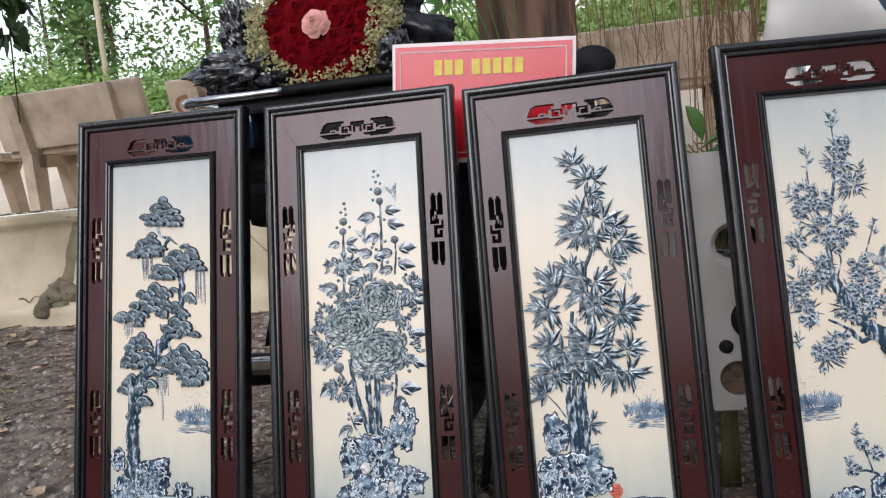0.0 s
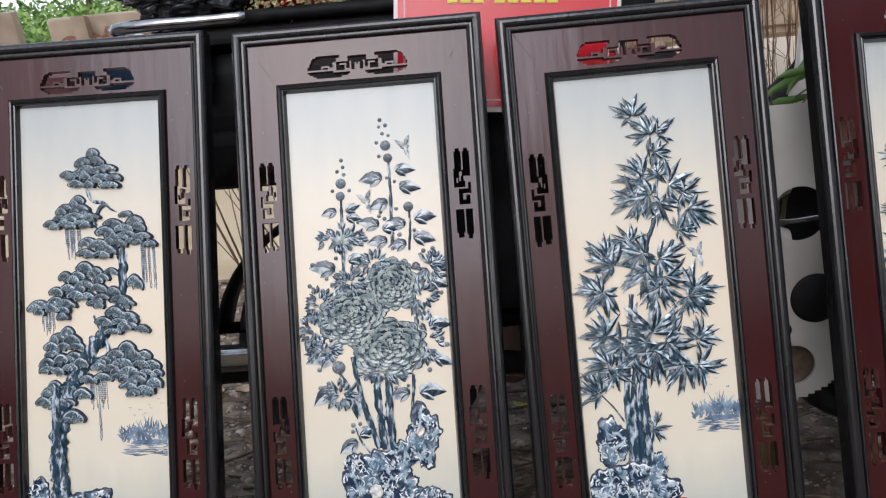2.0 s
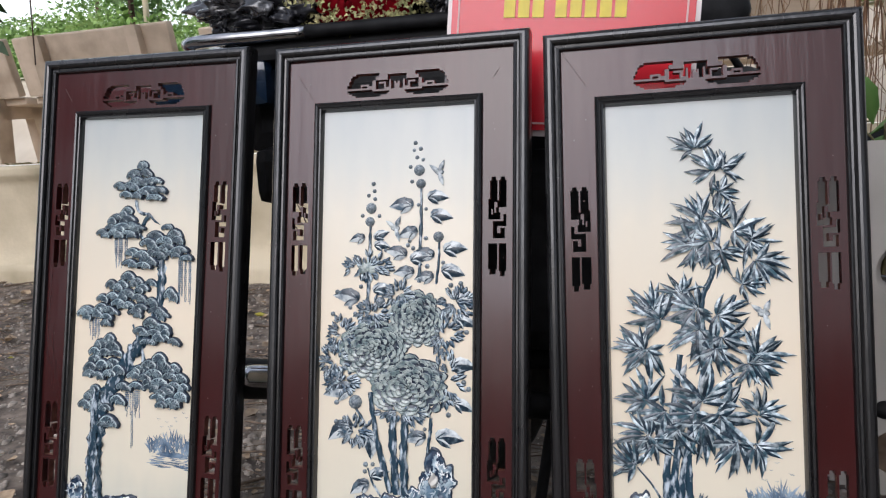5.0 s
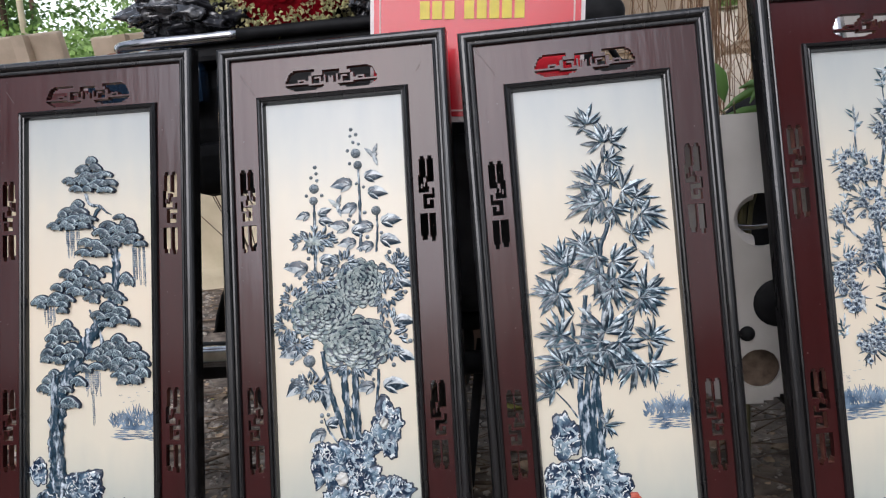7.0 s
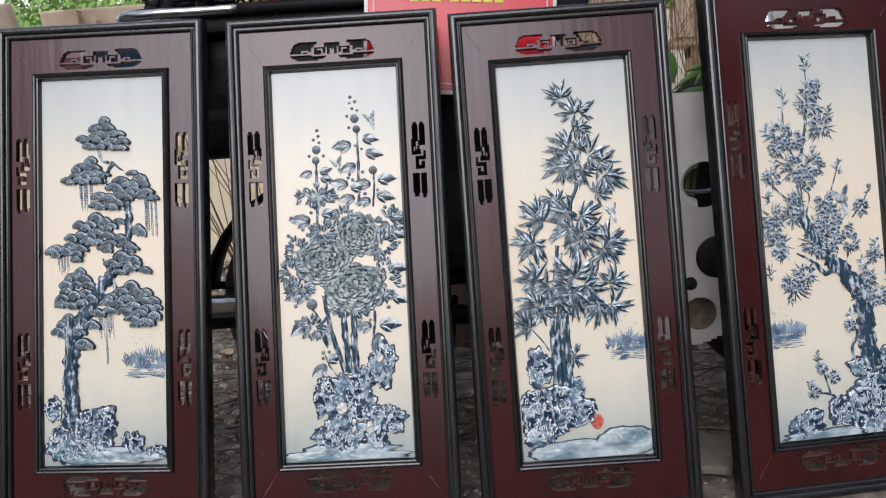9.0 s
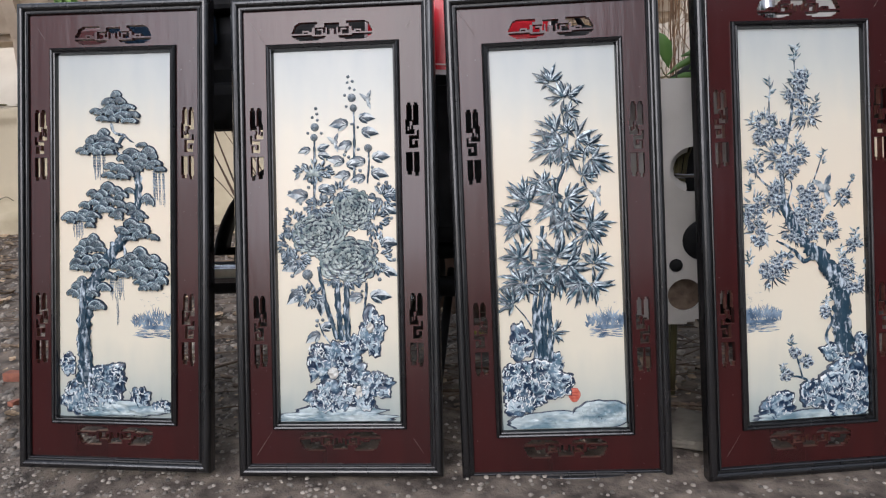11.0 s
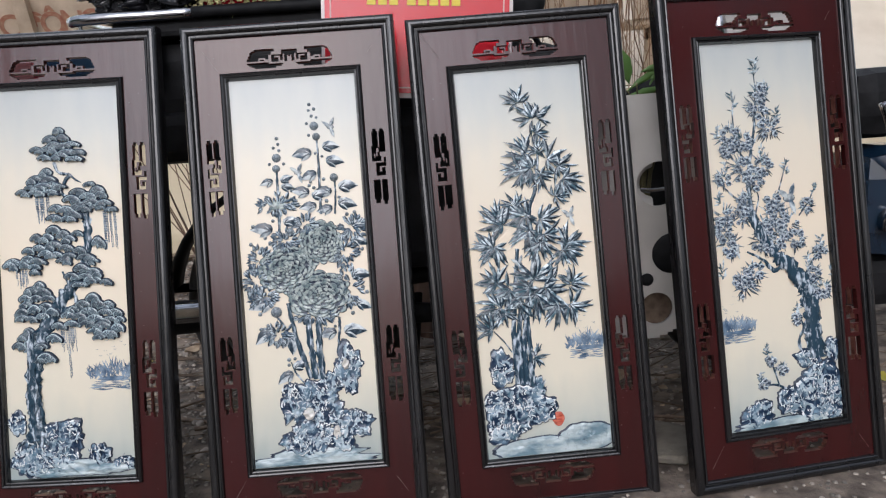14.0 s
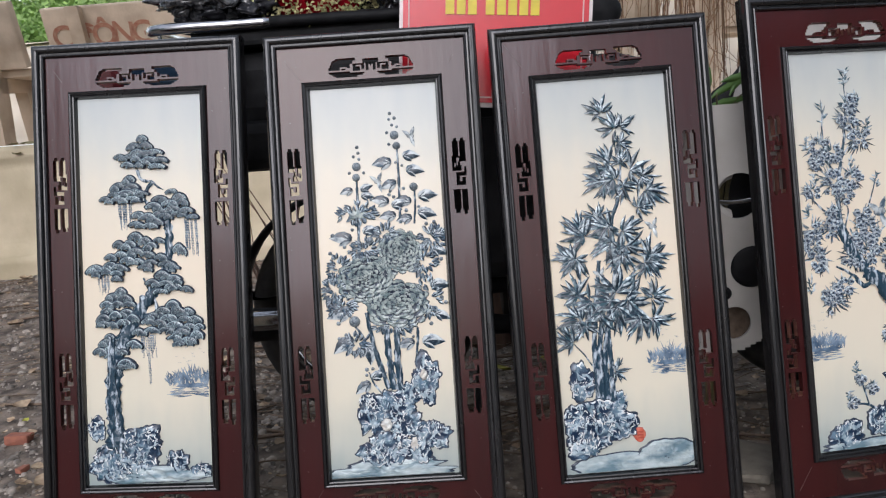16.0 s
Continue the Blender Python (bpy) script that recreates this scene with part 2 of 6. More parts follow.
def plate_material():
    """Glazed porcelain, airbrushed from grey-blue at the top through cream to blue-green at the foot."""
    m = material("porcelain", (0.8, 0.8, 0.8), 0.24, coat=0.1)
    m.node_tree.nodes["Principled BSDF"].inputs["Specular IOR Level"].default_value = 0.36
    n, l = m.node_tree.nodes, m.node_tree.links
    co = n.new("ShaderNodeTexCoord")
    sp = n.new("ShaderNodeSeparateXYZ")
    l.new(co.outputs["Object"], sp.inputs[0])
    soft = n.new("ShaderNodeTexNoise")
    soft.inputs["Scale"].default_value = 6
    ad = n.new("ShaderNodeMath")
    ad.operation = "MULTIPLY_ADD"
    ad.inputs[1].default_value = 0.09
    l.new(soft.outputs[0], ad.inputs[0])
    l.new(sp.outputs["Z"], ad.inputs[2])
    r = n.new("ShaderNodeMapRange")
    r.inputs["From Min"].default_value, r.inputs["From Max"].default_value = -0.35, 0.44
    l.new(ad.outputs[0], r.inputs[0])
    ramp = n.new("ShaderNodeValToRGB")
    e = ramp.color_ramp.elements
    e[0].position, e[0].color = 0.0, (0.32, 0.37, 0.36, 1)
    e[1].position, e[1].color = 1.0, (0.47, 0.50, 0.49, 1)
    for pos, c in ((0.09, (0.52, 0.53, 0.46)), (0.22, (0.71, 0.655, 0.52)), (0.55, (0.80, 0.69, 0.53)), (0.76, (0.73, 0.67, 0.545)), (0.89, (0.58, 0.585, 0.53))):
        k = e.new(pos)
        k.color = (*c, 1)
    l.new(r.outputs[0], ramp.inputs[0])
    l.new(ramp.outputs[0], n["Principled BSDF"].inputs["Base Color"])
    return m


plate_mat = plate_material()


def haze_glow_material():
    m = material("haze_glow", (0.8, 0.8, 0.8), 1.0)
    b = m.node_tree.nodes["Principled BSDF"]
    # emission lends the far sheet a white sky's brightness
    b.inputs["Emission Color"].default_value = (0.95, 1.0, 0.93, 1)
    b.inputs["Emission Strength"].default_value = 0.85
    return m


haze_glow_mat = haze_glow_material()


# ---- what the four pictures show, in millimetres from the plate's middle ----
PINE_PAD_TOP = [(6, 309, 11.7, 7.0), (-11, 294, 15.5, 6.2), (12, 295, 15.5, 7.0), (30, 281, 17.5, 6.2), (-4, 281, 17.5, 7.0), (-41, 272, 14.8, 5.8), (16, 277, 19.4, 7.0), (-16, 270, 19.4, 7.0), (20, 265, 21.4, 7.0), (42, 264, 15.5, 6.2), (-26, 257, 15.5, 5.8), (8, 256, 19.4, 6.2), (39, 251, 19.4, 5.8)]
PINE_PAD_UPPER_LEFT = [(-24, 225, 15.5, 7.8), (-46, 211, 17.5, 6.6), (-21, 210, 19.4, 7.8), (-29, 199, 23.3, 7.0), (-55, 196, 13.6, 6.2), (-11, 198, 17.5, 7.0), (-73, 186, 15.5, 5.4), (-45, 186, 19.4, 5.8), (-17, 185, 17.5, 5.1), (5, 194, 13.6, 4.7)]
PINE_PAD_UPPER_RIGHT = [(62, 198, 12.4, 5.4), (78, 185, 17.5, 9.7), (38, 183, 19.4, 7.0), (58, 174, 19.4, 7.8), (85, 175, 13.6, 7.8), (26, 168, 19.4, 7.0), (65, 162, 21.4, 7.0), (93, 159, 17.5, 6.2), (-6, 154, 14.8, 5.8), (42, 156, 19.4, 7.0), (104, 145, 13.6, 5.4), (14, 147, 19.4, 6.2), (-10, 132, 18.6, 5.8), (26, 139, 19.4, 7.0), (18, 129, 17.5, 5.4), (49, 148, 15.5, 6.2), (77, 150, 17.5, 5.4)]
PINE_PAD_MIDDLE = [(-15, 107, 15.5, 7.8), (5, 99, 15.5, 8.5), (-50, 93, 15.5, 7.0), (-27, 92, 17.5, 7.8), (33, 98, 13.6, 5.4), (17, 87, 15.5, 7.0), (-15, 77, 19.4, 7.8), (-67, 69, 13.6, 6.2), (-45, 74, 15.5, 7.0), (9, 72, 17.5, 7.0), (-31, 60, 19.4, 7.0), (-99, 46, 17.5, 5.4), (-67, 52, 17.5, 6.2), (-51, 47, 19.4, 6.2), (-11, 57, 17.5, 6.2), (16, 53, 17.5, 7.0), (4, 45, 15.5, 6.2), (-105, 39, 15.5, 7.0), (-83, 42, 19.4, 6.2), (-55, 36, 13.6, 5.4), (-55, 26, 11.7, 6.2)]
PINE_PAD_INNER = [(74, 78, 16.3, 10.1), (36, 63, 15.5, 7.0), (48, 49, 19.4, 6.2), (65, 41, 11.7, 5.4), (39, 27, 19.4, 7.8), (63, 18, 17.5, 7.0), (19, 12, 17.5, 6.2), (47, 9, 19.4, 7.0), (68, 3, 15.5, 6.2), (88, -3, 13.6, 5.4), (35, -4, 17.5, 5.4)]
PINE_PAD_RIGHT = [(58, -35, 15.5, 8.5), (38, -46, 17.5, 7.8), (69, -47, 17.5, 7.8), (89, -51, 15.5, 7.8), (18, -55, 15.5, 7.0), (49, -58, 19.4, 7.8), (81, -62, 17.5, 7.0), (102, -65, 15.5, 7.0), (6, -66, 15.5, 6.2), (30, -70, 17.5, 7.0), (61, -73, 19.4, 7.8), (92, -78, 17.5, 7.0), (112, -81, 11.7, 7.0), (-14, -85, 17.5, 7.8), (14, -81, 17.5, 6.2), (45, -84, 19.4, 7.0), (76, -89, 19.4, 7.8), (107, -96, 14.8, 7.8), (61, -100, 17.5, 6.2), (88, -105, 17.5, 7.0), (99, -111, 11.7, 5.4), (72, -110, 13.6, 5.4)]
PINE_PAD_LEFT = [(-49, -5, 14.8, 7.0), (-66, -14, 15.5, 7.8), (-42, -17, 17.5, 7.8), (-78, -27, 15.5, 7.8), (-56, -28, 17.5, 7.0), (-76, -39, 13.6, 6.2), (-33, -28, 15.5, 6.2), (-37, -46, 17.5, 7.8), (-60, -49, 17.5, 7.8), (-84, -56, 15.5, 7.0), (-25, -57, 15.5, 7.8), (-84, -67, 15.5, 5.4), (-41, -64, 15.5, 7.0), (-67, -71, 13.6, 5.4)]
PINE_PAD_LOW = [(-75, -93, 11.7, 5.1), (-81, -104, 17.5, 7.0), (-57, -102, 17.5, 7.0), (-26, -109, 17.5, 7.8), (-95, -122, 15.5, 7.8), (-71, -119, 17.5, 7.8), (-48, -126, 15.5, 6.2), (-72, -133, 15.5, 4.7), (-42, -149, 21.4, 8.5), (-54, -154, 11.7, 5.4)]
PINE_PADS = [PINE_PAD_TOP, PINE_PAD_UPPER_LEFT, PINE_PAD_UPPER_RIGHT, PINE_PAD_MIDDLE, PINE_PAD_INNER, PINE_PAD_RIGHT, PINE_PAD_LEFT, PINE_PAD_LOW]
PINE_TRUNK = [(-66, -316, 25), (-68, -279, 20), (-71, -221, 17.5), (-67, -164, 15.8), (-47, -103, 16.7), (-8, -39, 15), (17, -9, 13.3), (47, 40, 11), (54, 109, 9.4), (51, 144, 7.8)]
PINE_TWIG = [(49, 136, 8), (24, 164, 7), (5, 186, 6), (13, 206, 6.5), (23, 219, 6), (2, 224, 5), (-8, 245, 5)]
PINE_SPUR = [(20, 222, 3.9), (35, 208, 3.1), (46, 202, 1.6)]
PINE_ARM = [(-1, -56, 8.3), (25, -40, 6.7), (-1, 23, 3.9)]
PINE_ROOT_TIPS = [(-112, -330), (-98, -347), (-80, -356), (-55, -349), (-37, -337), (-22, -321)]
PINE_WISPS = [(-36, 180, 14.9, 62.6), (100, 141, 14.9, 82.2), (-85, 32, 11.7, 43), (4, -93, 15, 54.1), (4, -130, 2.5, 66.6)]
PINE_ROCKS = [(-106, -281, 20, 25), (-82, -352, 45.8, 39.6), (-13, -318, 45.8, 45.8), (-49, -361, 62.5, 29.1), (58, -351, 24.2, 24.2), (110, -370, 25, 14.6), (13, -378, 120.8, 16.7)]
MUM_HEADS = [(37, 52, 41, 41), (-37, 2, 55, 44), (26, -52, 60, 44)]
MUM_BLUES = [(103, 78, 27.4, 27.4), (10, 92, 27.4, 17.6), (-35, 62, 35.2, 23.5), (-87, 26, 29.3, 29.3), (84, 30, 27.4, 35.2), (-100, -17, 27.1, 35.4), (90, -41, 27.1, 45.8), (15, -92, 50, 18.7), (-88, -51, 31.2, 18.7), (-62, -128, 33.3, 20.8), (-46, 136, 50.9, 21.5)]
MUM_LEAVES = [(20, 237, 20.3, 160), (62, 249, 17.6, 20), (68, 219, 18.8, 15), (29, 193, 17.6, 175), (-59, 184, 13.7, 170), (-30, 186, 13.7, 45), (-29, 172, 13.7, 15), (11, 158, 18.8, 145), (34, 150, 17.6, 30), (57, 156, 17.6, 145), (90, 165, 19.6, 25), (87, 131, 19.6, 10), (57, 121, 16.4, 165), (-71, 87, 22.7, 150), (-29, 100, 16.4, 35), (111, 85, 19.6, 10), (109, 54, 17.6, 0), (24, 128, 17.6, 160)]
MUM_LEAVES_LOW = [(82, -129, 22.9, 20), (46, -131, 18.7, 170), (108, -77, 16.7, 0), (-29, -194, 16.7, 40), (-47, -211, 18.7, 190), (-79, -122, 25.0, 190), (-38, -140, 20.8, -60), (-83, -62, 25.0, 170), (104, -17, 20.8, 20)]
MUM_BUDS = [(39, 292, 10.6), (42, 270, 9.4), (-42, 232, 10.6), (-44, 210, 9.4), (72, 184, 10.2), (-24, 80, 9.4), (-64, -82, 13.3), (32, 337, 4.3), (30, 325, 3.5), (41, 327, 4.3), (35, 313, 3.9), (45, 309, 3.5), (24, 298, 3.9), (27, 274, 3.9), (-39, 272, 4.3), (-37, 260, 3.9), (-47, 253, 3.9), (-36, 247, 3.9)]
MUM_BUDS_SMALL = [(-57, 220, 3.9), (-28, 219, 3.9), (51, 182, 4.3), (21, 171, 4.3), (30, 166, 4.3), (24, 178, 3.9), (-16, 163, 3.9), (54, 137, 4.7), (-99, 95, 4.7), (-106, 59, 4.7), (-101, 49, 3.9), (-6, 85, 3.9), (109, 110, 4.7), (93, 107, 4.7), (102, 100, 3.9), (119, 34, 4.7), (106, 33, 4.3), (80, 143, 3.9)]
MUM_BUDS_SMALL += [(51, 229, 3.5), (38, 236, 3.5), (-58, 104, 4.3), (-76, 70, 4.3), (-67, 60, 4.3), (-110, 17, 4.7), (-115, -14, 5.4), (-105, -58, 4.6), (-113, -64, 4.6), (-97, -84, 5), (-97, -115, 4.6), (-85, -122, 4.2), (-83, -108, 4.2), (-61, -144, 4.6), (-63, -105, 4.2), (115, -44, 5), (123, -54, 5), (91, -95, 5)]
MUM_BUDS_SMALL += [(53, -119, 3.7), (-45, -180, 5), (-33, -179, 4.2), (-46, -191, 4.2), (32, -122, 4.2)]
MUM_STEM_A = [(43, 262, 3.5), (43, 208, 4.3), (41, 111, 5.1)]
MUM_STEM_B = [(-43, 206, 3.5), (-44, 148, 4.7), (-47, 51, 6.3)]
MUM_STEM_C = [(73, 177, 3.1), (73, 148, 3.5), (69, 109, 3.9)]
MUM_STEM_D = [(-39, -65, 6.7), (-26, -140, 8.3), (-2, -221, 9.2)]
MUM_STEM_E = [(0, -101, 10), (2, -163, 10.8), (8, -223, 10.8)]
MUM_STEM_F = [(21, -98, 10.8), (19, -164, 11.7), (22, -224, 11.7)]
MUM_STEM_G = [(63, -101, 4.2), (61, -130, 4.2), (55, -171, 3.7)]
MUM_STEM_H = [(-41, -185, 2.5), (-31, -210, 3.3), (-15, -232, 3.3)]
MUM_STEM_I = [(-66, -88, 3.3), (-51, -110, 4.2), (-38, -144, 4.2)]
MUM_ROCKS = [(71, -205, 30, 47.9), (43, -232, 25, 22.9), (-35, -272, 35.4, 45.8), (-50, -242, 16.7, 16.7), (12, -255, 37.5, 31.2), (22, -293, 37.5, 33.3), (75, -317, 43.7, 31.2), (48, -340, 33.3, 33.3), (-10, -340, 41.6, 37.5), (-41, -350, 33.3, 25), (3, -382, 133.3, 18.7)]
MUM_HOLES = [(69, -196, 8.3, 11.7), (-11, -291, 12.5, 13.3), (43, -333, 8.3, 14.2)]
BAMBOO_SPRAYS = [(-5, 326, 38.9, 110), (20, 293, 46.6, 150), (33, 293, 35.0, 60), (25, 263, 31.1, -10), (0, 219, 46.6, 150), (28, 224, 31.1, 90), (46, 207, 50.5, 40), (67, 190, 38.9, 0), (13, 191, 50.5, 200), (-10, 185, 46.6, 190), (28, 178, 42.8, 270), (73, 163, 50.5, -30), (-28, 116, 35.0, 110), (55, 130, 35.0, 10), (-58, 81, 54.4, 150), (-68, 94, 42.8, 120), (-6, 96, 54.4, 200), (20, 86, 50.5, -20)]
BAMBOO_SPRAYS += [(-5, 65, 54.4, 240), (25, 55, 50.5, 290)]
BAMBOO_SPRAYS += [(-77, 38, 53.4, 220), (-86, 34, 40.1, 160), (69, 28, 53.4, 20), (59, 18, 44.5, -40), (16, 39, 49.0, 260), (-78, -35, 49.0, 140), (-53, -52, 49.0, 200), (-3, -35, 57.9, 90), (-13, -51, 62.3, 220), (17, -54, 62.3, -20), (-1, -66, 57.9, 270), (71, -52, 40.1, 50), (-37, -76, 53.4, 230), (41, -91, 53.4, 250), (67, -93, 53.4, -20), (-78, -86, 53.4, 170), (-70, -95, 40.1, 260), (-99, -128, 44.5, 150)]
BAMBOO_SPRAYS += [(-16, -192, 31.2, 0)]
BAMBOO_CULM_A = [(-54, -247, 10.7), (-54, -145, 9.8), (-43, -53, 8.9), (-31, 30, 7.1)]
BAMBOO_CULM_B = [(-44, -252, 11.6), (-44, -155, 10.7), (-32, -76, 8.9)]
BAMBOO_CULM_C = [(-34, -255, 11.6), (-33, -156, 10.7), (-15, -69, 8.9), (1, 18, 8), (0, 104, 7.8), (16, 148, 7), (28, 224, 4.7), (26, 278, 3.5)]
BAMBOO_CULM_D = [(-23, -254, 10.7), (-23, -174, 9.8), (-23, -112, 8)]
BAMBOO_TWIG_A = [(1, -35, 4.5), (45, 10, 4)]
BAMBOO_TWIG_B = [(32, 85, 6.2), (45, 115, 5.4)]
BAMBOO_TWIG_C = [(-61, -180, 2.7), (-75, -157, 2.7), (-95, -133, 2.2)]
BAMBOO_ROCKS = [(-86, -215, 27.6, 42.3), (-11, -259, 13.4, 22.3), (-98, -279, 31.2, 26.7), (-58, -277, 49, 31.2), (-16, -303, 40.1, 31.2), (-75, -320, 53.4, 40.1), (-90, -345, 40.1, 22.3)]
BAMBOO_SLOPES = [(-18, -382, 102.4, 26.7), (79, -367, 66.8, 31.2)]
BAMBOO_SEAL = [(22, -325, 13.4, 15.1)]
PLUM_TRUNK = [(76, -263, 23.7), (76, -198, 20.2), (75, -142, 20.2), (57, -96, 19.3), (25, -61, 17.6), (-2, -33, 13.2), (-34, 24, 12.3), (-43, 77, 9.7), (-36, 149, 6.6), (-18, 229, 4.4), (-10, 297, 2.6), (-11, 349, 1.3)]
PLUM_ARM_A = [(-38, 149, 5.3), (-62, 183, 4), (-66, 239, 3.1), (-62, 283, 1.8)]
PLUM_ARM_B = [(-55, 66, 4.4), (-81, 88, 3.5), (-105, 115, 2.2)]
PLUM_ARM_C = [(16, -67, 9.7), (-2, -74, 8.8), (-24, -50, 6.2), (-59, -29, 3.5)]
PLUM_ARM_D = [(65, -100, 6.2), (81, -69, 4.4), (105, -43, 3.5), (110, -15, 2.2)]
PLUM_ARM_E = [(47, -251, 7), (41, -226, 6.2), (54, -197, 4.4), (41, -157, 2.6)]
PLUM_ARM_F = [(8, -322, 5.3), (-23, -308, 3.5), (-55, -311, 2.6)]
PLUM_ARM_G = [(-12, -310, 3.5), (-23, -267, 3.1), (-36, -236, 1.8)]
PLUM_ARM_H = [(-32, 48, 3.5), (-23, 80, 2.6), (-32, 101, 2.2)]
PLUM_ARM_I = [(-34, 173, 3.5), (-11, 208, 2.6), (32, 242, 1.8)]
PLUM_ARM_J = [(4, 42, 3.5), (33, 113, 2.6), (47, 152, 1.8)]
PLUM_ARM_K = [(65, 34, 3.1), (89, 61, 2.6), (105, 88, 2.2)]
PLUM_CLUSTERS = [(-9, 262, 24.2), (-3, 290, 18.5), (12, 219, 24.2), (-78, 204, 25.5), (-48, 194, 19.8), (-82, 178, 15.8), (-53, 138, 24.2), (-6, 143, 22), (-28, 116, 19.8), (-100, 121, 15.8), (-103, 45, 22.9), (-61, 46, 22), (-54, 74, 17.6), (9, 42, 25.5), (37, 20, 24.2), (-114, 17, 22), (-12, 11, 24.2), (7, 70, 15.4)]
PLUM_CLUSTERS += [(-18, -12, 26.4), (17, -6, 22), (52, -15, 21.1), (-96, -13, 22.9), (-71, -95, 27.2), (-45, -73, 22), (84, -90, 19.8), (106, -124, 18.5), (72, -119, 19.8), (107, -45, 15.8), (84, 53, 14.9), (-3, -277, 11.4), (-27, -259, 8.8), (-46, -304, 9.7), (41, -179, 10.5)]
PLUM_SPRIGS = [(-9, 341, 24.2), (-63, 271, 26.4), (32, 242, 17.6), (43, 132, 19.8), (105, 88, 12.3), (109, -27, 19.8), (78, -61, 17.6), (-116, -70, 22), (-34, -238, 15.4), (-53, -293, 15.8), (-3, -281, 13.2), (42, -163, 15.8), (-104, 213, 17.6), (-110, 81, 17.6), (-92, 144, 17.6), (131, -89, 13.2), (15, 299, 15.8), (-8, 172, 13.2)]
PLUM_ROCKS = [(59, -262, 30.8, 19.8), (116, -250, 19.8, 26.4), (89, -313, 48.3, 52.7), (68, -351, 61.5, 48.3), (13, -347, 37.4, 30.8), (101, -362, 30.8, 48.3), (-66, -366, 37.4, 31.6), (4, -392, 123, 17.6)]
ISLAND_A = [(95, -187, 45.8, 29.1)]
ISLAND_C = [(96, -173, 40.1, 27.6)]
ISLAND_D = [(-98, -181, 39.6, 26.4)]
MARKS_B = [(72, 288, 23.5, 13.7), (0, 199, 23.5, 13.7)]
MARKS_C = [(82, 89, 24.1, 17.5), (-31, -1, 22.3, 12.5)]
MARKS_D = [(46, 72, 37.4, 26.4), (-82, -26, 17.6, 26.4)]

# ---- relief on the porcelain ----
FACE = 0.004
MM = 1014.0


class Geo:
    """Vertices and faces gathered for one mesh."""

    def __init__(self):
        self.v, self.f, self.m = [], [], []

    def add(self, verts, faces, slot=0):
        o = len(self.v)
        self.v += verts
        self.f += [tuple(o + i for i in q) for q in faces]
        self.m += [slot] * len(faces)

    def grid(self, rows, slot=0, closed=False):
        w = len(rows[0])
        verts = [p for r in rows for p in r]
        faces = []
        for i in range(len(rows) - 1):
            for j in range(w if closed else w - 1):
                k = (j + 1) % w
                faces.append((i * w + j, i * w + k, (i + 1) * w + k, (i + 1) * w + j))
        self.add(verts, faces, slot)

    def mesh(self, name, mats, smooth=True):
        me = bpy.data.meshes.new(name)
        me.from_pydata([tuple(p) for p in self.v], [], self.f)
        for m in (mats if isinstance(mats, (list, tuple)) else [mats]):
            me.materials.append(m)
        me.polygons.foreach_set("material_index", self.m)
        me.polygons.foreach_set("use_smooth", [smooth] * len(self.f))
        return me

    def part(self, name, mats, parent=None, label="", smooth=True, at=None):
        ob = new(name, self.mesh(name, mats, smooth))
        if at is not None:
            ob.matrix_basis = at
        if parent is not None:
            ob.parent = parent
        return tagged(ob, label) if label else ob


def spline(points, steps):
    """Catmull-Rom through points given as tuples."""
    p = [np.array(q, float) for q in points]
    p = [2 * p[0] - p[1]] + p + [2 * p[-1] - p[-2]]
    out = []
    for i in range(1, len(p) - 2):
        for k in range(steps):
            t = k / steps
            a, b, c, d = p[i - 1 : i + 3]
            out.append(0.5 * (2 * b + (c - a) * t + (2 * a - 5 * b + 4 * c - d) * t * t + (3 * b - a - 3 * c + d) * t ** 3))
    return out + [p[-2]]


def stem(g, points, depth=0.5, rough=0.15, steps=6, lift=0.0, slot=0, nodes=0):
    """A half-round stem in relief along (x, z, width) in millimetres."""
    rows = []
    path = spline(points, steps)
    for i, (x, z, w) in enumerate(path):
        a, b = path[max(0, i - 1)], path[min(len(path) - 1, i + 1)]
        d = np.array((b[0] - a[0], b[1] - a[1]))
        d /= np.hypot(*d) + 1e-9
        n = (-d[1], d[0])
        ring = []
        k = 1.25 if nodes and i % nodes == 0 else 1.0
        for j in range(7):
            u = math.pi * j / 6
            q = 1 + rough * 2.2 * noise.noise((x * 0.09 + j, z * 0.09, w))
            r = w * 0.5 * q * k
            ring.append(((x + n[0] * math.cos(u) * r) / MM, FACE - lift - math.sin(u) * r * depth / MM, (z + n[1] * math.cos(u) * r) / MM))
        rows.append(ring)
    g.grid(rows, slot)


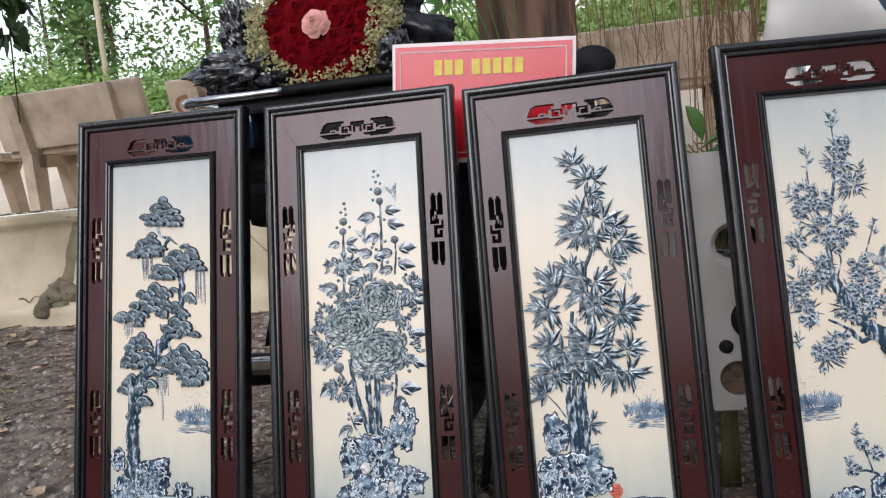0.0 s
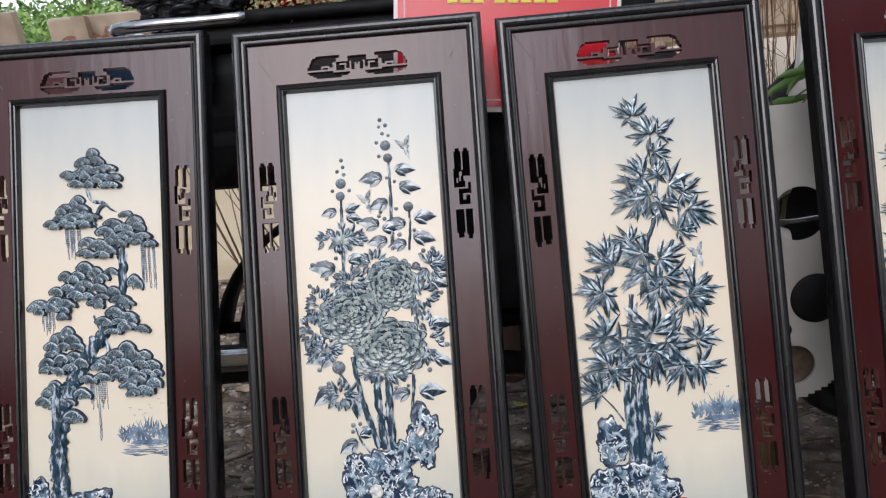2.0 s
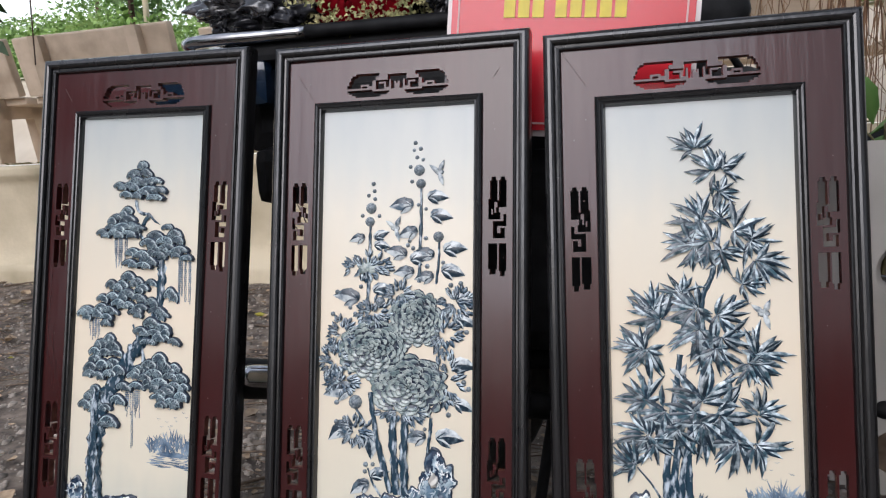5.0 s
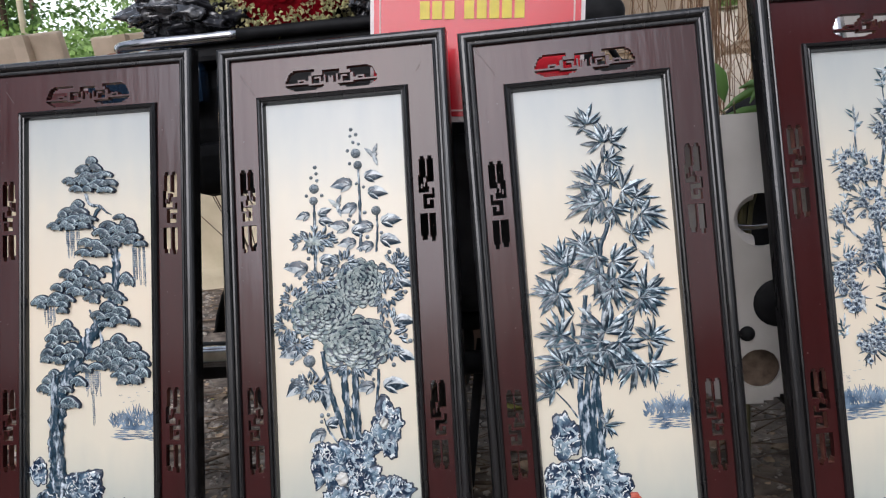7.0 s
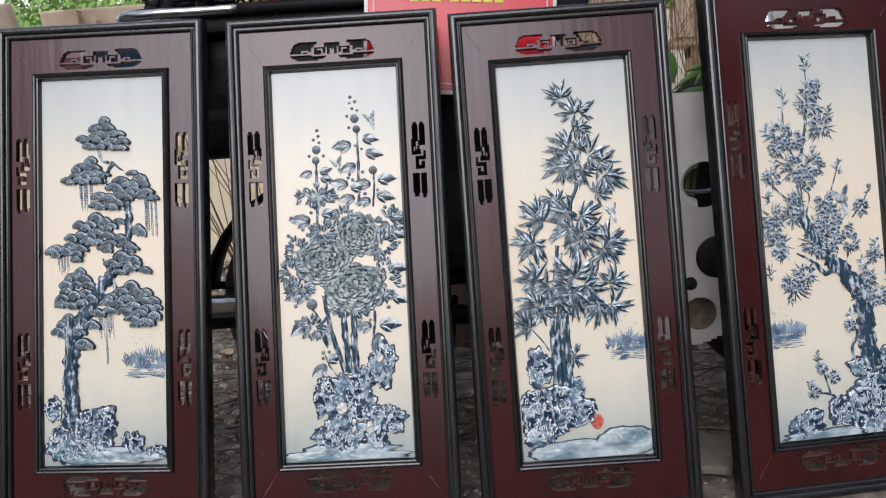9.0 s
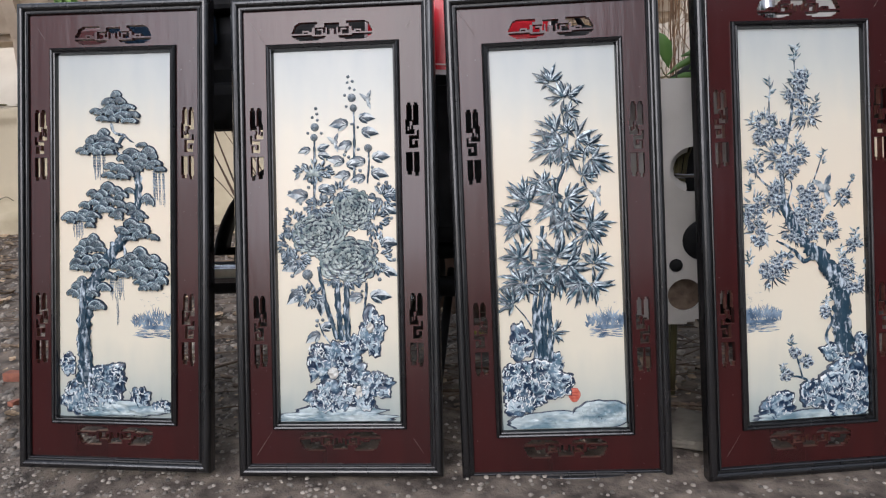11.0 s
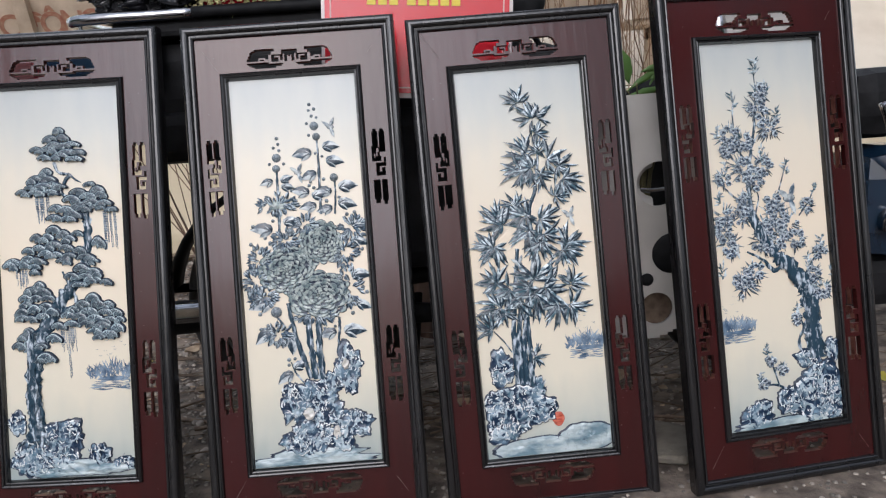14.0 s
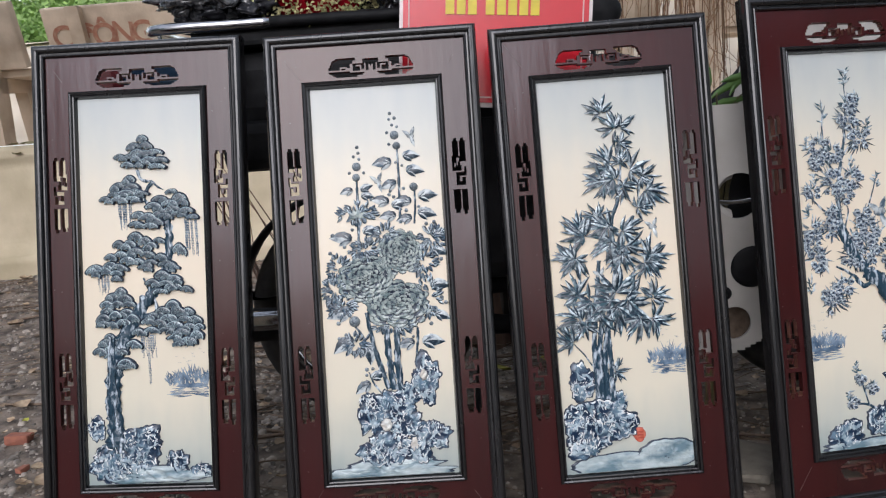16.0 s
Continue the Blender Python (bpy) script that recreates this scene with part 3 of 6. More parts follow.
def rock(g, x, z, rx, rz, h=5.0, seed=0.0, lobes=0.32, hollow=0.0):
    """A scholar's rock: a lumpy dome with a dark rim."""
    n, rings = 72, 22
    rows, deep = [], {}
    for i in range(rings + 1):
        t = i / rings
        ring = []
        for j in range(n):
            a = 2 * math.pi * j / n
            c, s = math.cos(a), math.sin(a)
            out = 1 + lobes * noise.noise((c * 1.6 + seed, s * 1.6, seed)) + 0.6 * lobes * noise.noise((c * 4 + seed, s * 4, 3 + seed)) + 0.25 * lobes * noise.noise((c * 9 + seed, s * 9, 5 + seed))
            px, pz = x + rx * out * t * c, z + rz * out * t * s
            px, pz = max(-127, min(127, px)), max(-393, pz)
            dome = (1 - t ** 5) ** 0.6
            lump = 0.75 + 1.1 * (0.35 - abs(noise.noise((px * 0.055, pz * 0.055, seed)))) + 0.45 * (0.3 - abs(noise.noise((px * 0.10, pz * 0.09, seed + 9)))) + 0.10 * noise.noise((px * 0.4, pz * 0.3, seed))
            y = h * dome * lump
            deep[i, j] = lump
            if i == rings - 1:
                y = h * 0.75
            ring.append((px / MM, FACE - y / MM if i < rings else FACE + 0.001, pz / MM))
        rows.append(ring)
    first = len(g.m)
    g.grid(rows[:rings - 1], 0, True)
    # low faces take the shade slot, high faces and edge band the pale one
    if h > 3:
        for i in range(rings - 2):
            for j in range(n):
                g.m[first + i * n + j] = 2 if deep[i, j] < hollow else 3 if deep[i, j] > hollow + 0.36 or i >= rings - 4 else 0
    g.grid(rows[rings - 2:], 1, True)
    if h > 4 and rx < 100 and hollow > 0:
        rr = random.Random(int(seed * 100) + 7)
        for k in range(int(rx * rz / 26) + 8):
            a, q = rr.uniform(0, 6.283), math.sqrt(rr.random()) * 0.78
            px, pz = x + math.cos(a) * rx * q, z + math.sin(a) * rz * q
            leaf(g, max(-118, min(118, px)), max(-386, pz), rr.uniform(5, 12), rr.uniform(1.5, 2.8), rr.gauss(1.5, 0.8), 1.0, h * rr.uniform(0.75, 1.15), rr.uniform(-0.8, 0.8), 3 if rr.random() < 0.55 else 2)


def leaf(g, x, z, length, width, ang, h=2.0, base=0.6, curl=0.0, slot=0, tip=1.0, other=None):
    """A pointed leaf with a raised rib, from its foot at (x, z)."""
    rows = []
    for t, w in ((0, 0.08), (0.22, 0.75), (0.45, 1.0), (0.7, 0.72), (1.0, 0.03)):
        a = ang + curl * (t - 0.3)
        cx, cz = x + math.cos(a) * length * t, z + math.sin(a) * length * t
        nx, nz = -math.sin(a) * width / 2 * w, math.cos(a) * width / 2 * w
        y = base + h * math.sin(math.pi * min(1, t * tip + 0.12))
        rows.append([((cx + nx) / MM, FACE - (base + y * 0.25) / MM, (cz + nz) / MM), (cx / MM, FACE - (y + 0.9) / MM, cz / MM), ((cx - nx) / MM, FACE - (base + y * 0.25) / MM, (cz - nz) / MM)])
    g.grid(rows, slot)
    # other: darker slot along one side of the rib, its shade given as colour
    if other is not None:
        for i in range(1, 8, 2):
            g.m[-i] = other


def scallop(g, x, z, r, squash, h, ang=0.0):
    """A shell of pine needles: a rounded fan, ridged from its foot, dark and pale by turns."""
    n = 15
    base = len(g.v)
    verts = [(x / MM, FACE - (h + 0.4) / MM, (z - r * 0.45 * squash) / MM)]
    for k, (rad, rise) in enumerate(((0.40, 2.9), (0.80, 2.6), (0.98, 1.6), (1.22, 0.2), (1.24, -h * 0.8))):
        for j in range(n + 1):
            a = ang + math.pi * (-0.22 + 1.44 * j / n)
            up = (0.55 if j % 2 else -0.45) * (1.0, 0.8, 0.2, 0, 0)[k]
            verts.append(((x + math.cos(a) * r * rad) / MM, FACE - (h + rise + up) / MM, (z + math.sin(a) * r * rad * squash * (1.08 - 0.42 * math.cos(a) ** 2)) / MM))
    g.add(verts, [])
    for j in range(n):
        slot = 1 if j % 2 else 0
        quads = [(0, 1 + j, 2 + j)]
        for k in range(4):
            o = 1 + k * (n + 1)
            quads.append((o + j, o + n + 1 + j, o + n + 2 + j, o + j + 1))
        for i, q in enumerate(quads):
            g.f.append(tuple(base + c for c in q))
            # outer rings: dark outline glaze, with shade beneath the shell coloured in
            g.m.append(slot if i < 2 else (2 if i == 2 else 1))


def strokes(parent, rng, x, z, rx, rz, mat_):
    """A reed islet with its reflection, brushed thin on the glaze."""
    rx, rz = rx * 1.25, rz * 1.25
    x = max(-126 + rx * 0.6, min(126 - rx * 0.6, x))
    g = Geo()
    for k in range(3):
        rock(g, x + rng.uniform(-0.4, 0.4) * rx, z - rz * 0.32, rx * 0.42, rz * 0.12, 0.5, k + x, 0.3)
    for i in range(190):
        u = rng.uniform(-1, 1)
        px = max(-124, min(124, x + u * rx * 0.85))
        leaf(g, px, z - rz * 0.35 + rng.uniform(0, rz * 0.5), rz * rng.uniform(0.35, 0.75) * (1.2 - abs(u) * 0.6), 2.3, math.pi / 2 + rng.uniform(-0.8, 0.8), 0.25, 0.15)
    for i in range(64):
        px, w = x + rng.uniform(-1, 1) * rx * 0.7, rx * rng.uniform(0.15, 0.5)
        pz = z - rz * rng.uniform(0.35, 0.95)
        leaf(g, max(-126, px - w / 2), pz, min(w, 126 - px + w / 2), rng.uniform(1.0, 2.6), rng.uniform(-0.06, 0.06), 0.15, 0.12)
    for i in range(12):
        px, pz = x + rng.uniform(-1, 0.6) * rx * 0.8, z + rz * rng.uniform(0.8, 1.9)
        for s in (0.5, 2.6):
            leaf(g, max(-124, min(122, px)), pz, 3.5, 0.6, s, 0.1, 0.1)
    tagged(g.part("reed_islet", [mat_, mat_], parent, "pale blue brushed reed islet"), kind="stuff")


def mark(parent, x, z, rx, rz, mat_):
    """A small plain raised shape of three lobes."""
    g = Geo()
    rock(g, x, z, rx * 0.34, rz * 0.34, 2.5, x, 0.15)
    for a, k in ((2.5, 1.15), (1.15, 1.2), (-1.25, 1.35)):
        leaf(g, x, z, rx * 0.75 * k, rx * 0.34, a, 2.4, 1.4)
    g.part("relief_shape", [mat_, glaze_rim], parent)


def pine_art(p, rng):
    g = Geo()
    stem(g, [(x, z, w * 1.75) for x, z, w in PINE_TRUNK], 0.42, 0.4, 8)
    for tx, tz in PINE_ROOT_TIPS:
        stem(g, [(-67 + rng.uniform(-8, 8), -305, 10), ((tx - 67) / 2, tz * 0.5 - 150, 7), (tx, tz, 2)], 0.7, 0.4, 5, 0.004)
    for i in range(26):
        q = rng.uniform(0, 1)
        stem(g, [(-78 + rng.uniform(0, 18), -300 + q * 170, 3), (-76 + rng.uniform(0, 14), -270 + q * 170, 3.5), (-78 + rng.uniform(0, 16), -240 + q * 150, 2)], 0.8, 0.4, 3, 0.006)
    g.part("trunk", glaze_bark, p, "dark blue knotted pine trunk relief")
    for branch in (PINE_TWIG, PINE_SPUR, PINE_ARM):
        g = Geo()
        stem(g, branch, 0.6, 0.4, 5, 0.001)
        g.part("branch", glaze_bark, p)
    for pad in PINE_PADS:
        g = Geo()
        top, low = max(c[1] for c in pad), min(c[1] for c in pad)
        for x, z, rx, rz in pad:
            t = (top - z) / max(1, top - low)
            for k in range(2):
                r = rx * (0.60 if k else 0.86) * rng.uniform(0.9, 1.1)
                scallop(g, max(-112, min(112, x + (rng.choice((-1, 1)) * rx * 0.45 if k else 0))), z - rz * 0.25 + rng.uniform(-2, 2) - (rz * 0.5 if k else 0), r, rz * rng.uniform(1.1, 1.35) / r, 0.6 + 4.5 * t + rng.uniform(0, 1.6), rng.uniform(-0.12, 0.12))
        g.part("needle_pad", [glaze_needle, glaze_rim, glaze_needle_tip], p)
    g = Geo()
    for x, z, rx, fall in PINE_WISPS:
        for i in range(max(2, int(rx / 0.7))):
            px, n = x + rng.uniform(-1, 1) * rx, int(fall * rng.uniform(0.5, 1.0) / 3.4)
            for k in range(n):
                leaf(g, px + k * 0.12, z - k * 3.4, 3.0, 2.0, -math.pi / 2 + rng.uniform(-0.4, 0.4), 0.4, 0.2)
    tagged(g.part("hanging_moss", glaze_wash, p, "pale blue hanging moss strands"), kind="stuff")
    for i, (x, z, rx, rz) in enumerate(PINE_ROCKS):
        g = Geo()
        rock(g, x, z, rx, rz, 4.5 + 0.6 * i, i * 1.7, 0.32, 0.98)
        g.part("rock", [glaze_shore, glaze_rim, glaze_shore, glaze_shore] if rx > 100 else [glaze_rock, glaze_rim, glaze_hollow_shade, glaze_ridge_glint], p)
    strokes(p, rng, *ISLAND_A[0], glaze_wash)


def mum_petals(head, x, z, rx, rz, rng):
    """A rosette: rings of short cupped petals, each lapping over the ring outside it."""
    rings = 9
    for k in range(rings):
        t = 1 - k / rings
        n = int(5 + 12 * t)
        for j in range(n):
            a = 2 * math.pi * (j + 0.5 * (k % 2)) / n + rng.uniform(-0.12, 0.12)
            da = 2 * math.pi / n * rng.uniform(0.50, 0.78)
            skew = rng.uniform(-0.16, 0.16)
            reach = t * rng.uniform(0.92, 1.08)
            rows = []
            for s, up in ((0.0, 0.2), (0.45, 1.3), (0.8, 2.3), (1.0, 2.6)):
                row = []
                for e in (-1, -0.55, 0, 0.55, 1):
                    rad = reach - 0.21 * (1 - s) - 0.115 * e * e * (0.3 + s) + skew * e * 0.35
                    b = a + e * da * (0.72 + 0.28 * s)
                    y = 1.0 + (1 - t) * 6.0 + up + 0.7 * abs(e) * s - (1.4 if abs(e) == 1 else 0)
                    row.append(((x + math.cos(b) * rx * rad) / MM, FACE - y / MM, (z + math.sin(b) * rz * rad) / MM))
                rows.append(row)
            rows.append([(x / MM + (q[0] - x / MM) * 1.03, FACE, z / MM + (q[2] - z / MM) * 1.03) for q in rows[-1]])
            g = Geo()
            g.grid(rows)
            for i in range(len(g.m)):
                if i < 4 or i >= 12 or (i % 4 in (0, 3) and i < 8):
                    g.m[i] = 1
            g.part("petal", [glaze_mum, glaze_rim], head)


def bud_mesh():
    g = Geo()
    rows = []
    for i in range(6):
        u = i / 5 * math.pi / 2
        rows.append([(math.cos(a) * math.cos(u), -math.sin(u) * 0.8 * (1 + 0.06 * math.cos(a * 6)), math.sin(a) * math.cos(u)) for a in (2 * math.pi * j / 12 for j in range(12))])
    g.grid(rows, 0, True)
    return g.mesh("bud", glaze_bud)


def mum_art(p, rng):
    for s in (MUM_STEM_A, MUM_STEM_B, MUM_STEM_C, MUM_STEM_D, MUM_STEM_E, MUM_STEM_F, MUM_STEM_G, MUM_STEM_H, MUM_STEM_I):
        g = Geo()
        stem(g, s, 0.6, 0.3, 8, 0.001, 0, 3)
        g.part("stem", glaze_bark, p)
    for x, z, rx, rz in MUM_BLUES:
        g = Geo()
        for i in range(62):
            a = rng.uniform(0, 2 * math.pi)
            q = math.sqrt(rng.random()) * 0.75
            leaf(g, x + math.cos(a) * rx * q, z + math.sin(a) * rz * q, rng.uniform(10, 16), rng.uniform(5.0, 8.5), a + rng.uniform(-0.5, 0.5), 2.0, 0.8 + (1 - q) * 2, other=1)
        g.part("leaf_tuft", [glaze_blue, glaze_leaf_shade], p)
    for x, z, size, ang in MUM_LEAVES + MUM_LEAVES_LOW:
        g = Geo()
        a = radians(ang)
        for da, k in ((0.0, 1.0), (0.5, 0.6), (-0.5, 0.6)):
            leaf(g, x - math.cos(a) * size * 0.5, z - math.sin(a) * size * 0.5, size * 2.0 * k, size * 1.15 * k, a + da, 2.6, 0.8, 0.5 * (-1 if math.cos(a) > 0 else 1), other=1)
        g.part("leaf", [glaze_pale_leaf, glaze_leaf_shade], p)
    for x, z, rx, rz in MUM_HEADS:
        g = Geo()
        # dark disc beneath the petals puts shade into the gaps between them
        rock(g, x, z, rx * 0.95, rz * 0.95, 2.2, x, 0.1)
        head = g.part("chrysanthemum_head", [glaze_rim, glaze_rim], p, "grey-blue many-petalled flower head")
        mum_petals(head, x, z, rx * 1.12, rz * 1.12, rng)
    g = Geo()
    x, z = MUM_BLUES[-1][:2]
    for j in range(9):
        leaf(g, x, z - 8, 22 if j % 2 else 18, 9, radians(10 + 20 * j), 3, 2.5)
    g.part("half_open_flower", glaze_mum, p)
    bud = bud_mesh()
    for x, z, r in MUM_BUDS + MUM_BUDS_SMALL:
        b = new("bud", bud)
        b.matrix_basis = Matrix.Translation((x / MM, FACE, z / MM)) @ Matrix.Diagonal((0.86 * r / MM, r / MM, 0.86 * r / MM, 1))
        b.parent = p
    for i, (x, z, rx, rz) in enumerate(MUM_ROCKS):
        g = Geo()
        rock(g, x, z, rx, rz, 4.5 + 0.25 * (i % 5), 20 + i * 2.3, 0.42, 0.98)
        g.part("rock", [glaze_shore, glaze_rim, glaze_shore, glaze_shore] if rx > 100 else [glaze_rock, glaze_rim, glaze_hollow_shade, glaze_ridge_glint], p)
    for x, z, rx, rz in MUM_HOLES:
        g = Geo()
        rock(g, x, z, rx, rz, 9.5, x, 0.2, -9)
        g.part("rock_hollow", [glaze_pale, glaze_rim, glaze_pale, glaze_pale], p)
    for x, z, rx, rz in MARKS_B:
        mark(p, x, z, rx, rz, glaze_pale_leaf)


def bamboo_art(p, rng):
    for c in (BAMBOO_CULM_A, BAMBOO_CULM_B, BAMBOO_CULM_C, BAMBOO_CULM_D):
        g = Geo()
        stem(g, c, 0.55, 0.06, 12, 0.0, 0, 6)
        g.part("culm", glaze_bark, p, "blue jointed bamboo culm")
    for c in (BAMBOO_TWIG_A, BAMBOO_TWIG_B, BAMBOO_TWIG_C):
        g = Geo()
        stem(g, c, 0.6, 0.1, 5, 0.001)
        g.part("twig", glaze_bark, p)
    for x, z, size, d in BAMBOO_SPRAYS:
        g = Geo()
        n = rng.randint(11, 13)
        for j in range(n):
            a = radians(d + (j / (n - 1) - 0.5) * 185 + rng.uniform(-14, 14))
            k = rng.uniform(0.75, 1.15) * (1 - 0.25 * abs(j / (n - 1) - 0.5))
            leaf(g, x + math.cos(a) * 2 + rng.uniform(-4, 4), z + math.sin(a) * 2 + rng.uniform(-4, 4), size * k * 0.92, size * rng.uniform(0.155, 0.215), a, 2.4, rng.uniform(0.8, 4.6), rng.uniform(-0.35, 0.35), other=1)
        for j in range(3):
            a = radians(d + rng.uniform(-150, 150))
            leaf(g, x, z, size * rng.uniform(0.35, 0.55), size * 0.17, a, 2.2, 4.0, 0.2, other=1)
        g.part("leaf_spray", [glaze_leaf, glaze_leaf_shade], p)
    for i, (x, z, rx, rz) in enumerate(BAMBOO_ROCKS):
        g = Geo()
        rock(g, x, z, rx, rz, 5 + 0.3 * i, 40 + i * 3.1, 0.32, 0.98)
        g.part("rock", [glaze_rock, glaze_rim, glaze_hollow_shade, glaze_ridge_glint], p)
    for i, (x, z, rx, rz) in enumerate(BAMBOO_SLOPES):
        g = Geo()
        rock(g, x, z, rx, rz, 3.2 + i, 70 + i, 0.12, 0.9)
        g.part("slope", [glaze_shore, glaze_rim, glaze_shore, glaze_shore], p)
    x, z, rx, rz = BAMBOO_SEAL[0]
    g = Geo()
    rock(g, x, z, rx * 0.95, rz * 0.95, 2.9, 5, 0.15)
    for k in range(3):
        stem(g, [(x - 7, z + 6 - 6 * k, 1.6), (x, z + 6.5 - 6 * k, 1.6), (x + 7, z + 6 - 6 * k, 1.6)], 0.6, 0, 3, 0.0042, 1)
    g.part("seal", [seal_red, seal_line], p, "small red painted seal")
    strokes(p, rng, *ISLAND_C[0], glaze_wash)
    for x, z, rx, rz in MARKS_C:
        mark(p, x, z, rx, rz, glaze_pale_leaf)


def blossom_meshes(rng):
    out = []
    for v in range(4):
        g = Geo()
        for j in range(5):
            a = 2 * math.pi * j / 5 + rng.uniform(-0.15, 0.15)
            cx, cz, r = math.cos(a) * 0.55, math.sin(a) * 0.55, rng.uniform(0.38, 0.5)
            rows = []
            for i in range(4):
                u = i / 3
                rows.append([(cx + math.cos(b) * r * (1 - u), -(0.32 - 0.22 * u + 0.12 * math.cos(b - a)) if i else 0.0, cz + math.sin(b) * r * (1 - u)) for b in (2 * math.pi * k / 9 for k in range(9))])
            g.grid(rows, 0, True)
        for j in range(7):
            a = rng.uniform(0, 6.28)
            g.add([(0, -0.2, 0), (math.cos(a) * 0.36 - 0.03, -0.42, math.sin(a) * 0.36), (math.cos(a) * 0.36 + 0.03, -0.42, math.sin(a) * 0.36 + 0.03)], [(0, 1, 2)], 1)
        g.add([(0, -0.46, 0)] + [(math.cos(1.047 * k) * 0.34, -0.30, math.sin(1.047 * k) * 0.34) for k in range(6)], [(0, k + 1, (k + 1) % 6 + 1) for k in range(6)], 1)
        out.append(g.mesh("blossom", [glaze_blossom, glaze_rim]))
    return out


def plum_art(p, rng):
    g = Geo()
    stem(g, [(x, z, w * (1.8 if w > 12 else 1.2)) for x, z, w in PLUM_TRUNK], 0.42, 0.35, 8)
    for i in range(18):
        x, z = -1, -1
        q = rng.uniform(0, 1)
        stem(g, [(64 + rng.uniform(-6, 12), -250 + q * 90, 2.4), (66 + rng.uniform(-8, 8), -230 + q * 90, 3), (64 + rng.uniform(-8, 8), -205 + q * 90, 1.5)], 0.8, 0.3, 3, 0.005)
    g.part("trunk", glaze_bark, p, "blue gnarled plum trunk relief")
    for c in (PLUM_ARM_A, PLUM_ARM_B, PLUM_ARM_C, PLUM_ARM_D, PLUM_ARM_E, PLUM_ARM_F, PLUM_ARM_G, PLUM_ARM_H, PLUM_ARM_I, PLUM_ARM_J, PLUM_ARM_K):
        g = Geo()
        stem(g, c, 0.6, 0.35, 6, 0.001)
        g.part("branch", glaze_bark, p)
    kinds = blossom_meshes(rng)
    for x, z, r in PLUM_CLUSTERS:
        r *= 1.2
        g = Geo()
        for i in range(26):
            a = rng.uniform(0, 6.28)
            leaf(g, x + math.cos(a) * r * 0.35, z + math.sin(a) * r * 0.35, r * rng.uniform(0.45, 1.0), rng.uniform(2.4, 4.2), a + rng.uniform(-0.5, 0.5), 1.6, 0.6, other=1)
        g.part("leaf_tuft", [glaze_leaf, glaze_leaf_shade], p)
        for i in range(max(4, round(r / 1.7))):
            a, q = rng.uniform(0, 6.28), math.sqrt(rng.random()) * 0.8
            b = new("blossom", rng.choice(kinds))
            k = rng.uniform(5.0, 8.0) / MM
            px, pz = max(-119, min(119, x + math.cos(a) * r * q)), z + math.sin(a) * r * q
            b.matrix_basis = Matrix.Translation((px / MM, FACE - rng.uniform(0.001, 0.004), pz / MM)) @ pose(0, 0, 0, rng.uniform(-15, 15), rng.uniform(0, 72), rng.uniform(-15, 15)) @ Matrix.Diagonal((k, k, k, 1))
            b.parent = p
    for x, z, r in PLUM_SPRIGS:
        g = Geo()
        for j in range(13):
            a = math.pi / 2 + rng.uniform(-1.7, 1.7)
            leaf(g, x + rng.uniform(-3, 3), z - r * 0.5 + j * r * 0.1, r * rng.uniform(0.4, 0.85), 3.6, a, 1.6, 0.6)
        g.part("leaf_sprig", glaze_leaf, p)
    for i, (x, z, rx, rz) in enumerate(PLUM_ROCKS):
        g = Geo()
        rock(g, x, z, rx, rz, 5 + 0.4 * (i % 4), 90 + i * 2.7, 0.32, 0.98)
        g.part("rock", [glaze_shore, glaze_rim, glaze_shore, glaze_shore] if rx > 100 else [glaze_rock, glaze_rim, glaze_hollow_shade, glaze_ridge_glint], p)
    strokes(p, rng, *ISLAND_D[0], glaze_wash)
    for x, z, rx, rz in MARKS_D:
        mark(p, x, z, rx, rz, glaze_pale_leaf)

# ---- pictures ----
FW, FH = 0.430, 1.004
PW, PH = 0.2525, 0.779
RIM, BEAD = 0.0265, 0.0155
# Fretwork: openings and the bars left in them, in cells (column from, to, row from, to).
SIDE_CUT = [(2, 5, 0, 2), (1, 6, 2, 15), (0, 4, 13, 25), (4, 8, 21, 25), (5, 7, 18, 21), (8, 11, 0, 2), (7, 12, 2, 15), (6, 12, 14, 18), (10, 12, 22, 27), (3, 12, 26, 29), (3, 6, 26, 36), (6, 11, 33, 36), (8, 11, 30, 34), (0, 6, 39, 54), (1, 5, 54, 57), (7, 12, 39, 55), (8, 11, 55, 58)]
SIDE_BAR = [(6, 7, 0, 14), (0, 1, 0, 3), (5, 6, 0, 1), (0, 1, 12, 13), (2, 3, 19, 22)]
LEFT_CUT = [(5, 19, 1, 2), (3, 19, 2, 3), (2, 17, 3, 5), (1, 15, 5, 7), (0, 8, 7, 9), (9, 12, 8, 9), (13, 15, 7, 8), (0, 15, 10, 11), (1, 25, 11, 12), (3, 24, 12, 13), (5, 20, 13, 14), (17, 25, 5, 9), (17, 22, 9, 10), (26, 28, 6, 10), (24, 30, 2, 5), (26, 30, 5, 7)]
LEFT_BAR = [(19, 23, 6, 7), (22, 23, 6, 9), (28, 29, 6, 7)]
TOP_CUT = LEFT_CUT + [(59 - b, 59 - a, p, q) for a, b, p, q in LEFT_CUT]
TOP_BAR = LEFT_BAR + [(59 - b, 59 - a, p, q) for a, b, p, q in LEFT_BAR]


